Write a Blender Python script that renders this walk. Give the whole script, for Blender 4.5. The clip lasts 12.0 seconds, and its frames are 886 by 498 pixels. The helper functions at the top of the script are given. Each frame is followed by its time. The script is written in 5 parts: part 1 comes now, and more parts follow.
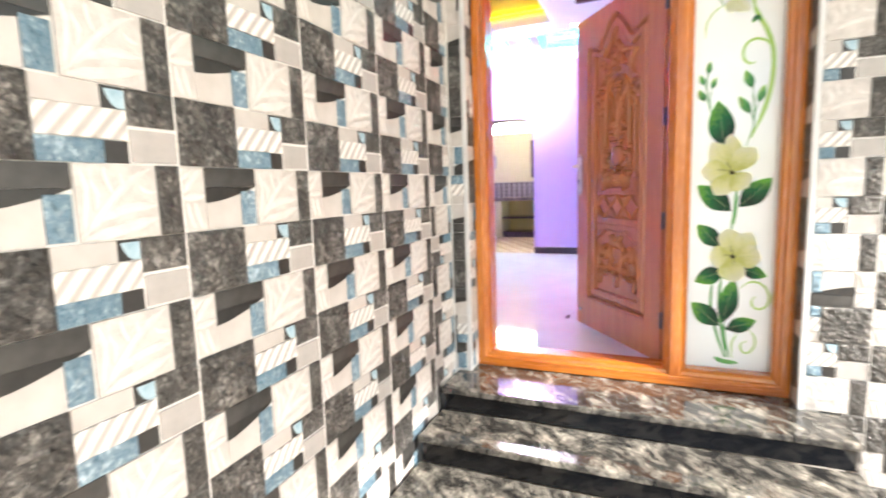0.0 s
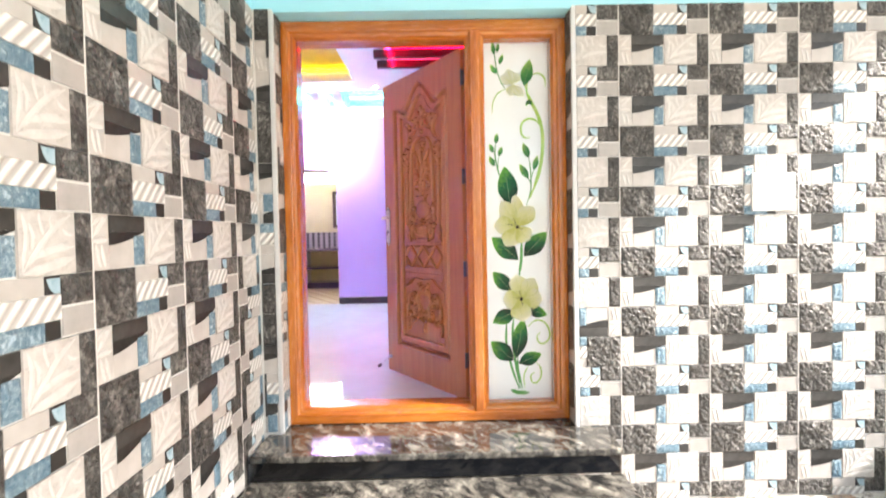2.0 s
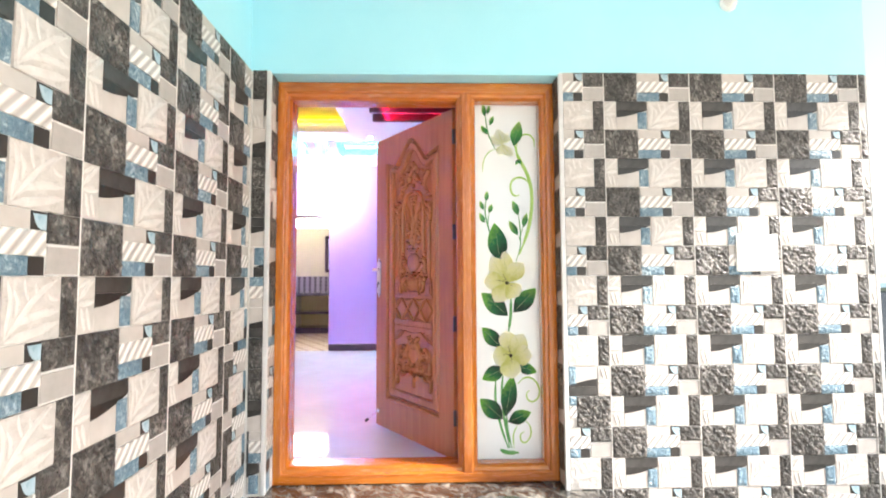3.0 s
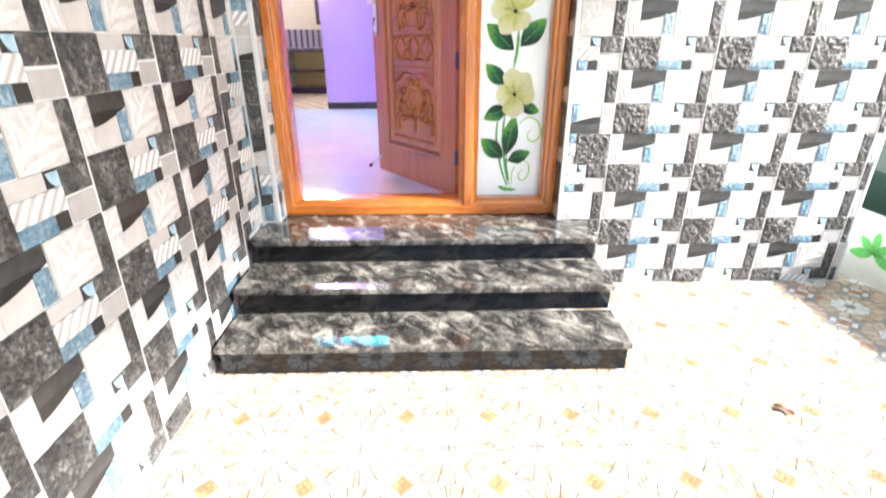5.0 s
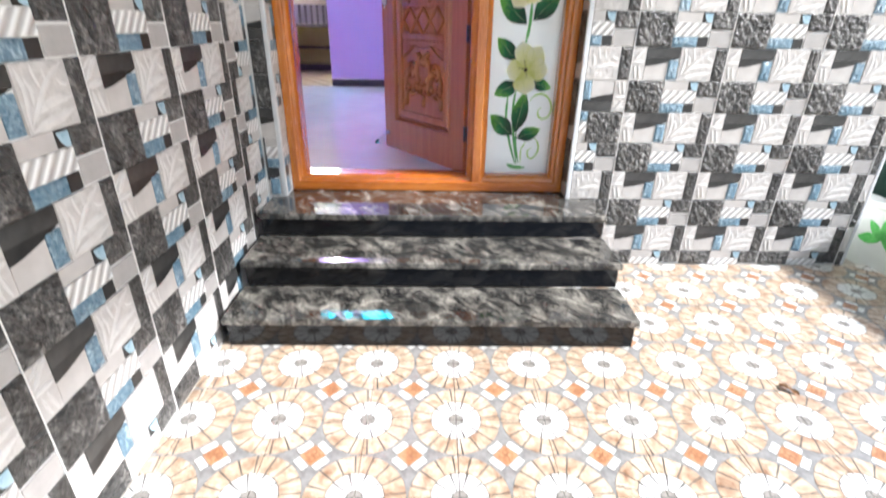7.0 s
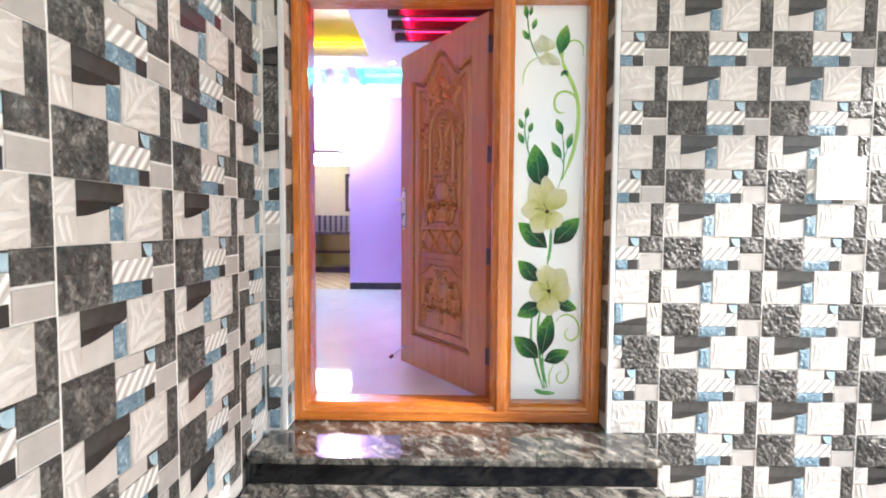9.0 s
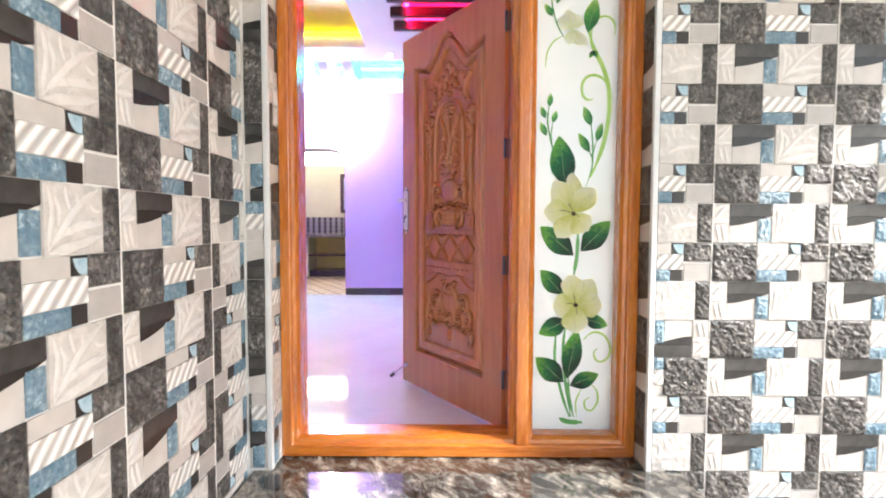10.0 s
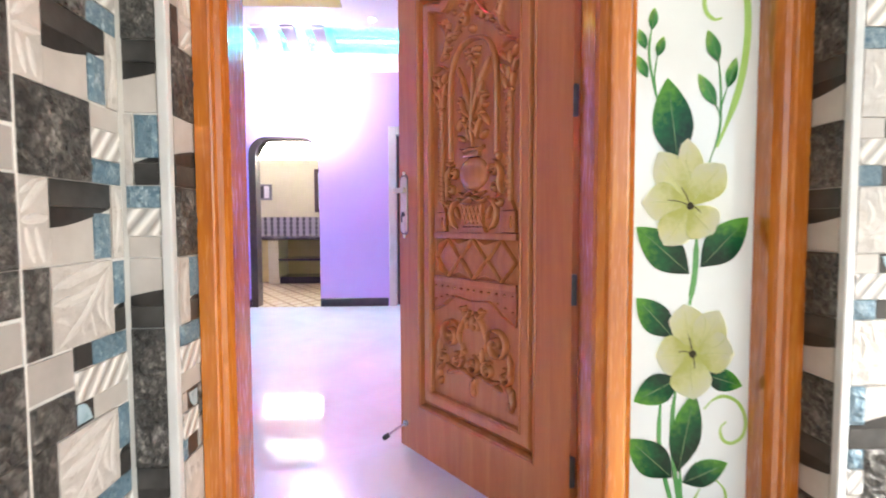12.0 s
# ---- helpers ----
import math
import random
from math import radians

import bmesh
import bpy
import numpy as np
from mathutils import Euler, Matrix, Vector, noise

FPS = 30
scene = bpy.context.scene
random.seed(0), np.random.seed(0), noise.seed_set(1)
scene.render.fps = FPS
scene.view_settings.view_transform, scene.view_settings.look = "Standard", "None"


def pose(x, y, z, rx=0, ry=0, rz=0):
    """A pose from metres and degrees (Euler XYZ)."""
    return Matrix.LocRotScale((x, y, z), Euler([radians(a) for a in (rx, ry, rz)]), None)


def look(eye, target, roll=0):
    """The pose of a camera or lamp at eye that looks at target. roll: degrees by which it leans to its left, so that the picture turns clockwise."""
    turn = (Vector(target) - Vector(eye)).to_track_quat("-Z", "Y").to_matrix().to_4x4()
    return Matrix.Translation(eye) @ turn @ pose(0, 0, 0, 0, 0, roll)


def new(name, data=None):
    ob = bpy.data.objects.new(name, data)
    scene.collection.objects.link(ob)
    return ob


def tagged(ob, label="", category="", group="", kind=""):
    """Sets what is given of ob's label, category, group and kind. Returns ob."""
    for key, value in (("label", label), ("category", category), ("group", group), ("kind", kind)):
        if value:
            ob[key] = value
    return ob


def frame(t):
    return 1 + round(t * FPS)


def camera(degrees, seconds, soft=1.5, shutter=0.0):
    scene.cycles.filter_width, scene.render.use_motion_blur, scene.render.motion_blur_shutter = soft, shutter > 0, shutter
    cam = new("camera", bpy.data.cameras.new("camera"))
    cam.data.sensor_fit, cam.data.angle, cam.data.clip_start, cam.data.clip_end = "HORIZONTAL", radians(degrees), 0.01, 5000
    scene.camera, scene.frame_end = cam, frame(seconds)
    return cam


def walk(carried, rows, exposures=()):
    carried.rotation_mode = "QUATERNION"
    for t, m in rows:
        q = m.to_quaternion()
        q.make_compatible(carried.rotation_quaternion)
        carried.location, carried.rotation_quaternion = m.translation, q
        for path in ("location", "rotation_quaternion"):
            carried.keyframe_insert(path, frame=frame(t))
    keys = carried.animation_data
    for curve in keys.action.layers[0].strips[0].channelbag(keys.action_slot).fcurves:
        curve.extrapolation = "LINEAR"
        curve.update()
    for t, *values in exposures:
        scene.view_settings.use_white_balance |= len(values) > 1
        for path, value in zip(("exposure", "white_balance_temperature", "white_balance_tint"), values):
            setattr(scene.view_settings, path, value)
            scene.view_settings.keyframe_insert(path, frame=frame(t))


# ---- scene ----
cam = camera(84.7, 12.0, 1.9, 0.4)
PATH = [
    (0, (-0.138, -2.401, 1.362), (-0.911, -0.573, 1.121), -1.9),
    (0.5, (-0.251, -2.402, 1.346), (-0.56, -0.439, 1.122), -1.9),
    (1, (-0.283, -2.409, 1.343), (-0.355, -0.423, 1.116), -2.0),
    (1.5, (-0.254, -2.419, 1.34), (-0.248, -0.428, 1.146), -1.5),
    (2, (-0.216, -2.423, 1.359), (-0.193, -0.423, 1.304), -1.1),
    (2.5, (-0.204, -2.429, 1.422), (-0.163, -0.433, 1.532), -0.7),
    (2.7, (-0.203, -2.433, 1.433), (-0.156, -0.439, 1.579), -0.5),
    (4.3, (-0.196, -2.448, 1.313), (-0.127, -0.494, 0.891), 0.2),
    (4.5, (-0.204, -2.448, 1.3), (-0.137, -0.522, 0.765), 0.3),
    (5, (-0.194, -2.447, 1.261), (-0.157, -0.608, 0.477), -0.1),
    (5.5, (-0.196, -2.456, 1.21), (-0.179, -0.722, 0.213), -0.2),
    (6, (-0.2, -2.471, 1.169), (-0.192, -0.806, 0.061), 0.1),
    (6.5, (-0.207, -2.459, 1.171), (-0.19, -0.765, 0.107), 0.5),
    (6.8, (-0.21, -2.447, 1.203), (-0.19, -0.691, 0.245), 0.5),
    (7, (-0.23, -2.451, 1.223), (-0.193, -0.639, 0.378), 1.0),
    (7.5, (-0.252, -2.449, 1.29), (-0.213, -0.536, 0.708), 0.7),
    (7.7, (-0.287, -2.453, 1.288), (-0.234, -0.511, 0.812), 0.9),
    (9.3, (-0.259, -2.125, 1.348), (-0.294, -0.127, 1.252), 0.2),
    (9.5, (-0.261, -2.086, 1.349), (-0.296, -0.089, 1.248), 0.1),
    (10, (-0.33, -1.871, 1.353), (-0.335, 0.126, 1.25), 0.2),
    (10.5, (-0.406, -1.693, 1.352), (-0.389, 0.303, 1.234), 0.2),
    (11, (-0.435, -1.489, 1.352), (-0.411, 0.508, 1.241), -0.1),
    (11.5, (-0.429, -1.279, 1.352), (-0.384, 0.717, 1.231), -0.1),
    (12, (-0.481, -1.043, 1.355), (-0.393, 0.952, 1.25), -0.2),
]
EXPOSURES = [(0.0, 1.97, 6850, 10), (2.7, 1.87, 6750, 11), (4.5, 1.92, 6350, 11), (5.5, 2.05, 6200, 11), (5.9, 1.89, 6200, 11),
             (6.5, 1.25, 6000, 10), (7.5, 1.31, 6100, 10), (9.5, 1.75, 6450, 11), (12.0, 1.83, 6600, 9)]
walk(cam, [(t, look(eye, target, roll)) for t, eye, target, roll in PATH], EXPOSURES)

# ---- world, sun and large lights ----
world = bpy.data.worlds.new("daylight")
scene.world = world
world.use_nodes = True
wn = world.node_tree.nodes
sky = wn.new("ShaderNodeTexSky")
sky.sky_type = "NISHITA"
sky.sun_disc = False
SUN_ELEVATION, SUN_ROTATION = 32.3, 103.0
sky.sun_elevation, sky.sun_rotation = radians(SUN_ELEVATION), radians(SUN_ROTATION)
wn["Background"].inputs["Strength"].default_value = 0.108
world.node_tree.links.new(sky.outputs["Color"], wn["Background"].inputs["Color"])


def lamp(name, kind, energy, m, color=(1, 1, 1), **settings):
    data = bpy.data.lights.new(name, kind)
    data.energy, data.color = energy, color
    for key, value in settings.items():
        if key == "angle":
            data.angle = value
        elif key == "size":
            data.size = value
        elif key == "size_y":
            data.shape = "RECTANGLE"
            data.size_y = value
        elif key == "radius":
            data.shadow_soft_size = value
    ob = new(name, data)
    ob.matrix_world = m
    return ob


sun_way = Vector((math.sin(radians(SUN_ROTATION)) * math.cos(radians(SUN_ELEVATION)),
                  math.cos(radians(SUN_ROTATION)) * math.cos(radians(SUN_ELEVATION)), math.sin(radians(SUN_ELEVATION))))
lamp("sun", "SUN", 5.0, look(sun_way * 50, (0, 0, 0)), (1.0, 0.97, 0.93), angle=radians(6))

# ---- materials ----


class Nodes:
    """Short hand for one node material."""

    def __init__(self, name):
        self.mat = bpy.data.materials.new(name)
        self.mat.use_nodes = True
        self.tree = self.mat.node_tree
        self.bsdf = self.tree.nodes["Principled BSDF"]

    def node(self, kind, **inputs):
        n = self.tree.nodes.new(kind)
        for key, value in inputs.items():
            self.put(n, key.replace("_", " "), value)
        return n

    def put(self, n, key, value):
        socket = n.inputs[int(key)] if key.isdigit() else n.inputs[key]
        if isinstance(value, bpy.types.NodeSocket):
            self.tree.links.new(value, socket)
        else:
            socket.default_value = value

    def coords(self, which="Object", scale=(1, 1, 1), turn=(0, 0, 0)):
        m = self.node("ShaderNodeMapping", Vector=self.node("ShaderNodeTexCoord").outputs[which])
        m.inputs["Scale"].default_value = scale
        m.inputs["Rotation"].default_value = [radians(a) for a in turn]
        return m.outputs["Vector"]

    def noise(self, vector, scale, detail=4.0, rough=0.55, distortion=0.0):
        n = self.node("ShaderNodeTexNoise", Vector=vector, Scale=scale, Detail=detail, Roughness=rough, Distortion=distortion)
        return n.outputs["Fac"]

    def ramp(self, fac, *stops):
        n = self.node("ShaderNodeValToRGB", Fac=fac)
        e = n.color_ramp.elements
        while len(e) < len(stops):
            e.new(0.5)
        for item, (place, color) in zip(e, stops):
            item.position = place
            item.color = (*color, 1) if len(color) == 3 else color
        return n.outputs["Color"]

    def mix(self, fac, a, b, blend="MIX"):
        n = self.tree.nodes.new("ShaderNodeMix")
        n.data_type, n.blend_type = "RGBA", blend
        for socket, value in ((n.inputs[0], fac), (n.inputs[6], a), (n.inputs[7], b)):
            if isinstance(value, bpy.types.NodeSocket):
                self.tree.links.new(value, socket)
            else:
                socket.default_value = (*value, 1) if isinstance(value, tuple) and len(value) == 3 else value
        return n.outputs[2]

    def math(self, op, a, b=0.0):
        n = self.tree.nodes.new("ShaderNodeMath")
        n.operation = op
        self.put(n, "0", a)
        self.put(n, "1", b)
        return n.outputs[0]

    def bump(self, height, strength=0.3, distance=0.002):
        n = self.node("ShaderNodeBump", Height=height, Strength=strength, Distance=distance)
        self.put(self.bsdf, "Normal", n.outputs["Normal"])

    def end(self, color=None, rough=None, metal=None, coat=None, spec=None):
        for key, value in (("Base Color", color), ("Roughness", rough), ("Metallic", metal), ("Coat Weight", coat), ("Specular IOR Level", spec)):
            if value is not None:
                self.put(self.bsdf, key, (*value, 1) if isinstance(value, tuple) and len(value) == 3 else value)
        return self.mat


def grey(v, warm=1.0):
    return (v * warm, v, v * (2 - warm))


def mottled(name, dark, light, scale=6.0, rough=0.5, fine=80.0, strength=0.1, distance=0.001, coat=None, metal=None, which="Object"):
    m = Nodes(name)
    c = m.coords(which)
    color = m.ramp(m.noise(c, scale), (0.3, dark), (0.7, light))
    grain = m.noise(c, fine, 3.0)
    m.bump(grain, strength, distance)
    r = m.ramp(grain, (0.3, grey(rough * 0.85)), (0.7, grey(min(1, rough * 1.15))))
    return m.end(color, r, metal, coat)


def stone_rough(name, dark, light):
    """Split-stone print: dark with pale flecks and deep relief; tone follows the height, painting in crevice shade and
    glints.
    """
    m = Nodes(name)
    c = m.coords("Object", (1.25, 1, 0.9))
    shift = m.node("ShaderNodeVectorMath", **{"0": c, "1": m.node("ShaderNodeObjectInfo").outputs["Random"]}).outputs["Vector"]
    big = m.noise(shift, 42.0, 7.0, 0.66, 1.6)
    small = m.noise(shift, 130.0, 5.0, 0.65, 1.2)
    patch = m.noise(shift, 13.0, 2.0, 0.5)
    chips = m.node("ShaderNodeTexVoronoi", Vector=shift, Scale=95.0, Randomness=1.0)
    chip = m.node("ShaderNodeSeparateColor", Color=chips.outputs["Color"]).outputs[0]
    h = m.math("ADD", m.math("MULTIPLY", big, 0.58), m.math("ADD", m.math("MULTIPLY", small, 0.27), m.math("MULTIPLY", chip, 0.15)))
    tone = m.math("ADD", m.math("ADD", m.math("MULTIPLY", big, 0.45), m.math("MULTIPLY", chip, 0.17)), m.math("ADD", m.math("MULTIPLY", small, 0.38), m.math("MULTIPLY", m.math("SUBTRACT", patch, 0.5), 0.40)))
    between = [tuple((1 - k) * a + k * b for a, b in zip(dark, light)) for k in (0.12, 0.32)]
    color = m.ramp(tone, (0.38, dark), (0.50, between[0]), (0.58, between[1]), (0.68, light))
    m.bump(h, 0.9, 0.010)
    return m.end(color, m.ramp(small, (0.35, grey(0.24)), (0.65, grey(0.40))))


def striped():
    m = Nodes("tile diagonal ribs")
    c = m.coords("Object", (1, 1, 1), (0, -40, 0))
    w = m.node("ShaderNodeTexWave", Vector=c, Scale=11.0, Distortion=0.5, Detail=2.0)
    w.bands_direction = "X"
    f = w.outputs["Fac"]
    # bump and colour share the wave: groove shade is put into the tone
    m.bump(f, 0.8, 0.006)
    return m.end(m.ramp(f, (0.15, (0.47, 0.445, 0.43)), (0.5, (0.66, 0.635, 0.61)), (0.85, (0.85, 0.83, 0.81))), 0.36)


TILE = {
    "rock": stone_rough("tile dark split stone", (0.020, 0.0188, 0.0178), (0.34, 0.322, 0.304)),
    "rough": stone_rough("tile grey split stone", (0.032, 0.0302, 0.0285), (0.32, 0.303, 0.286)),
    "strip": stone_rough("tile narrow stone strip", (0.021, 0.0197, 0.0184), (0.28, 0.263, 0.247)),
    "panel": mottled("tile pale panel", (0.46, 0.433, 0.413), (0.60, 0.57, 0.545), 26.0, 0.30, 30.0, 0.9, 0.007),
    "fan": mottled("tile fan panel", (0.46, 0.432, 0.412), (0.59, 0.56, 0.535), 25.0, 0.34, 40.0, 0.6, 0.004),
    "plain": mottled("tile plain pale", (0.45, 0.422, 0.402), (0.55, 0.52, 0.497), 12.0, 0.34, 90.0),
    "soft": mottled("tile soft grey", (0.36, 0.34, 0.325), (0.47, 0.445, 0.43), 14.0, 0.36, 90.0),
    "slate": mottled("tile slate cap", (0.026, 0.0255, 0.025), (0.085, 0.082, 0.079), 11.0, 0.36, 60.0, 0.25, 0.002),
    "ink": mottled("tile ink crescent", (0.013, 0.0128, 0.0125), (0.040, 0.038, 0.037), 14.0, 0.34, 70.0, 0.2, 0.002),
    "blue": stone_rough("tile blue stone", (0.10, 0.19, 0.26), (0.50, 0.62, 0.70)),
    "sky": mottled("tile pale blue glaze", (0.30, 0.44, 0.53), (0.47, 0.60, 0.67), 20.0, 0.3, 90.0),
    "ribs": striped(),
    # printed crease, with the ridge highlight put into its colour
    "crest": mottled("tile crease print with painted highlight", (0.57, 0.545, 0.525), (0.67, 0.645, 0.622), 30.0, 0.3, 90.0),
    "edge": mottled("tile body and joint", (0.62, 0.60, 0.58), (0.74, 0.72, 0.70), 20.0, 0.7, 120.0),
}
TRIM_WHITE = mottled("white edge trim", (0.58, 0.59, 0.60), (0.68, 0.69, 0.70), 9.0, 0.35, 60.0)
BLUE_PAINT = mottled("sky blue wall paint", (0.36, 0.77, 0.90), (0.40, 0.80, 0.92), 2.0, 0.55, 90.0, 0.12)
PLASTER = mottled("white plaster", (0.72, 0.71, 0.69), (0.80, 0.79, 0.77), 2.0, 0.7, 60.0, 0.15)
LILAC_PAINT = mottled("lilac wall paint", (0.47, 0.33, 0.72), (0.50, 0.36, 0.75), 1.5, 0.5, 90.0, 0.08)
CEIL_PAINT = mottled("white ceiling paint", (0.76, 0.75, 0.78), (0.82, 0.81, 0.84), 2.0, 0.6, 60.0, 0.08)


def granite():
    m = Nodes("polished black granite")
    turned = m.coords("Object", (1, 1, 1), (0, 0, -38))
    c = m.node("ShaderNodeVectorMath", **{"0": turned, "1": (1.75, 1.0, 1.3)})
    c.operation = "MULTIPLY"
    c = c.outputs["Vector"]
    broad = m.noise(c, 8.0, 7.0, 0.66, 0.7)
    crisp = m.noise(c, 34.0, 8.0, 0.74, 1.0)
    veins = m.math("ADD", m.math("MULTIPLY", broad, 0.66), m.math("MULTIPLY", crisp, 0.34))
    specks = m.noise(m.coords(), 150.0, 3.0, 0.7)
    base = m.ramp(veins, (0.40, (0.009, 0.009, 0.0092)), (0.485, (0.050, 0.047, 0.042)), (0.56, (0.17, 0.158, 0.138)), (0.66, (0.47, 0.435, 0.375)))
    color = m.mix(m.ramp(specks, (0.60, (0, 0, 0)), (0.72, (0.5, 0.5, 0.5))), base, (0.30, 0.28, 0.25))
    m.bump(specks, 0.03, 0.0006)
    return m.end(color, m.ramp(veins, (0.3, grey(0.06)), (0.8, grey(0.13))), None, 0.4)


GRANITE = granite()
BLACK_RISER = mottled("black riser stone", (0.004, 0.004, 0.0045), (0.010, 0.010, 0.011), 9.0, 0.07, 120.0, 0.02)


def wood(name, dark, mid, light, axis="Z", rough=0.3, scale=1.0):
    m = Nodes(name)
    s = {"X": (0.6, 9, 9), "Y": (9, 0.6, 9), "Z": (9, 9, 0.6)}[axis]
    c = m.coords("Object", tuple(a * scale for a in s))
    grain = m.noise(c, 3.2, 6.0, 0.6, 0.7)
    fine = m.noise(m.coords("Object", tuple(a * scale * 6 for a in s)), 4.0, 3.0)
    color = m.ramp(m.math("ADD", m.math("MULTIPLY", grain, 0.8), m.math("MULTIPLY", fine, 0.2)), (0.3, dark), (0.5, mid), (0.72, light))
    m.bump(fine, 0.08, 0.0006)
    return m.end(color, m.ramp(fine, (0.3, grey(rough * 0.8)), (0.7, grey(rough * 1.25))), None, 0.8)


TEAK = wood("orange varnished teak upright", (0.30, 0.070, 0.009), (0.50, 0.142, 0.016), (0.64, 0.228, 0.028), "Z", 0.24)
TEAK_X = wood("orange varnished teak across", (0.30, 0.070, 0.009), (0.50, 0.142, 0.016), (0.64, 0.228, 0.028), "X", 0.24)
DOOR_WOOD = wood("red brown varnished door wood", (0.41, 0.130, 0.040), (0.48, 0.168, 0.051), (0.55, 0.208, 0.066), "Z", 0.20, 0.7)
# carving darker than the leaf: crevice shade put into its colour
CARVED_WOOD = wood("carved door wood with painted shade", (0.35, 0.107, 0.033), (0.435, 0.145, 0.044), (0.51, 0.185, 0.058), "Z", 0.22, 0.8)
LOCK_METAL = mottled("pale satin brass", (0.66, 0.58, 0.46), (0.78, 0.70, 0.58), 30.0, 0.35, 150.0, 0.05, 0.0005, None, 0.5)
LEVER_METAL = mottled("dark bronze", (0.16, 0.13, 0.10), (0.24, 0.20, 0.16), 30.0, 0.3, 150.0, 0.05, 0.0005, None, 0.9)
CHROME = mottled("brushed steel", (0.60, 0.57, 0.53), (0.72, 0.69, 0.64), 30.0, 0.25, 150.0, 0.03, 0.0005, None, 1.0)
DARK_METAL = mottled("dark hinge metal", (0.05, 0.05, 0.05), (0.10, 0.10, 0.10), 30.0, 0.4, 150.0, 0.05, 0.0005, None, 0.9)
BLACK = mottled("black plastic", (0.012, 0.012, 0.013), (0.025, 0.025, 0.026), 20.0, 0.4, 90.0)
WHITE_PLASTIC = mottled("white plastic", (0.76, 0.76, 0.75), (0.82, 0.82, 0.81), 9.0, 0.3, 90.0, 0.03)


def hall_floor():
    m = Nodes("polished white vitrified tile")
    c = m.coords()
    cloud = m.noise(c, 2.6, 6.0, 0.6, 0.8)
    m.bump(m.noise(c, 30.0), 0.015, 0.001)
    return m.end(m.ramp(cloud, (0.3, (0.66, 0.66, 0.69)), (0.7, (0.76, 0.76, 0.79))), 0.045, None, 0.2)


HALL_FLOOR = hall_floor()
FROSTED = Nodes("frosted white glass")
fc = FROSTED.noise(FROSTED.coords(), 3.0)
FROSTED = FROSTED.end(FROSTED.ramp(fc, (0.3, (0.78, 0.84, 0.86)), (0.7, (0.83, 0.89, 0.91))), 0.08, None, 0.5)


def glowing(name, color, strength):
    m = Nodes(name)
    m.put(m.bsdf, "Base Color", (*color, 1))
    m.put(m.bsdf, "Emission Color", (*color, 1))
    m.put(m.bsdf, "Emission Strength", strength)
    return m.mat


# ---- helpers for meshes ----


def finish(name, bm, material, parent=None, label="", smooth=False):
    me = bpy.data.meshes.new(name)
    bm.normal_update()
    bm.to_mesh(me)
    bm.free()
    for mat in (material if isinstance(material, (list, tuple)) else [material]):
        me.materials.append(mat)
    if smooth:
        for p in me.polygons:
            p.use_smooth = True
    ob = new(name, me)
    if parent is not None:
        ob.parent = parent
    if label:
        ob["label"] = label
    return ob


def part(name, bm, material, parent, label="", smooth=False):
    """One mesh object under a thing or a part."""
    return finish(name, bm, material, parent, label, smooth)


def thing(name, label, category, at=(0, 0, 0), group="", kind="", turn=0):
    ob = new(name)
    ob.empty_display_size = 0.1
    ob.matrix_world = pose(*at, 0, 0, turn)
    return tagged(ob, label, category, group, kind)


def add_box(bm, lo, hi, bevel=0.0, segments=1, mat=0):
    r = bmesh.ops.create_cube(bm, size=1.0)
    vs = r["verts"]
    for v in vs:
        v.co = Vector([(lo[i] + hi[i]) / 2 + v.co[i] * (hi[i] - lo[i]) for i in range(3)])
    faces = {f for v in vs for f in v.link_faces}
    for f in faces:
        f.material_index = mat
    if bevel:
        edges = list({e for v in vs for e in v.link_edges})
        made = bmesh.ops.bevel(bm, geom=edges, offset=bevel, segments=segments, affect="EDGES", profile=0.6)
        for f in made["faces"]:
            f.material_index = mat
    return bm


def box(lo, hi, bevel=0.0, segments=1):
    return add_box(bmesh.new(), lo, hi, bevel, segments)


def add_cyl(bm, a, b, r1, r2=None, n=16, mat=0):
    r2 = r1 if r2 is None else r2
    a, b = Vector(a), Vector(b)
    m = Matrix.Translation((a + b) / 2) @ (b - a).to_track_quat("Z", "Y").to_matrix().to_4x4()
    made = bmesh.ops.create_cone(bm, cap_ends=True, segments=n, radius1=r1, radius2=r2, depth=(b - a).length, matrix=m)
    for f in {f for v in made["verts"] for f in v.link_faces}:
        f.material_index = mat
    return bm


def add_ball(bm, at, radii, u=12, v=8, turn=None, mat=0):
    m = Matrix.Translation(at) @ (turn or Matrix()) @ Matrix.Diagonal((*radii, 1))
    made = bmesh.ops.create_uvsphere(bm, u_segments=u, v_segments=v, radius=1.0, matrix=m)
    for f in {f for vv in made["verts"] for f in vv.link_faces}:
        f.material_index = mat
    return bm


def smooth_line(points, steps=6):
    """A Catmull-Rom line through points of any dimension."""
    p = [Vector(q) for q in points]
    p = [2 * p[0] - p[1], *p, 2 * p[-1] - p[-2]]
    out = []
    for i in range(1, len(p) - 2):
        for k in range(steps):
            t = k / steps
            out.append(0.5 * ((2 * p[i]) + (p[i + 1] - p[i - 1]) * t + (2 * p[i - 1] - 5 * p[i] + 4 * p[i + 1] - p[i + 2]) * t * t
                              + (3 * p[i] - p[i - 1] - 3 * p[i + 1] + p[i + 2]) * t ** 3))
    return out + [p[-2]]


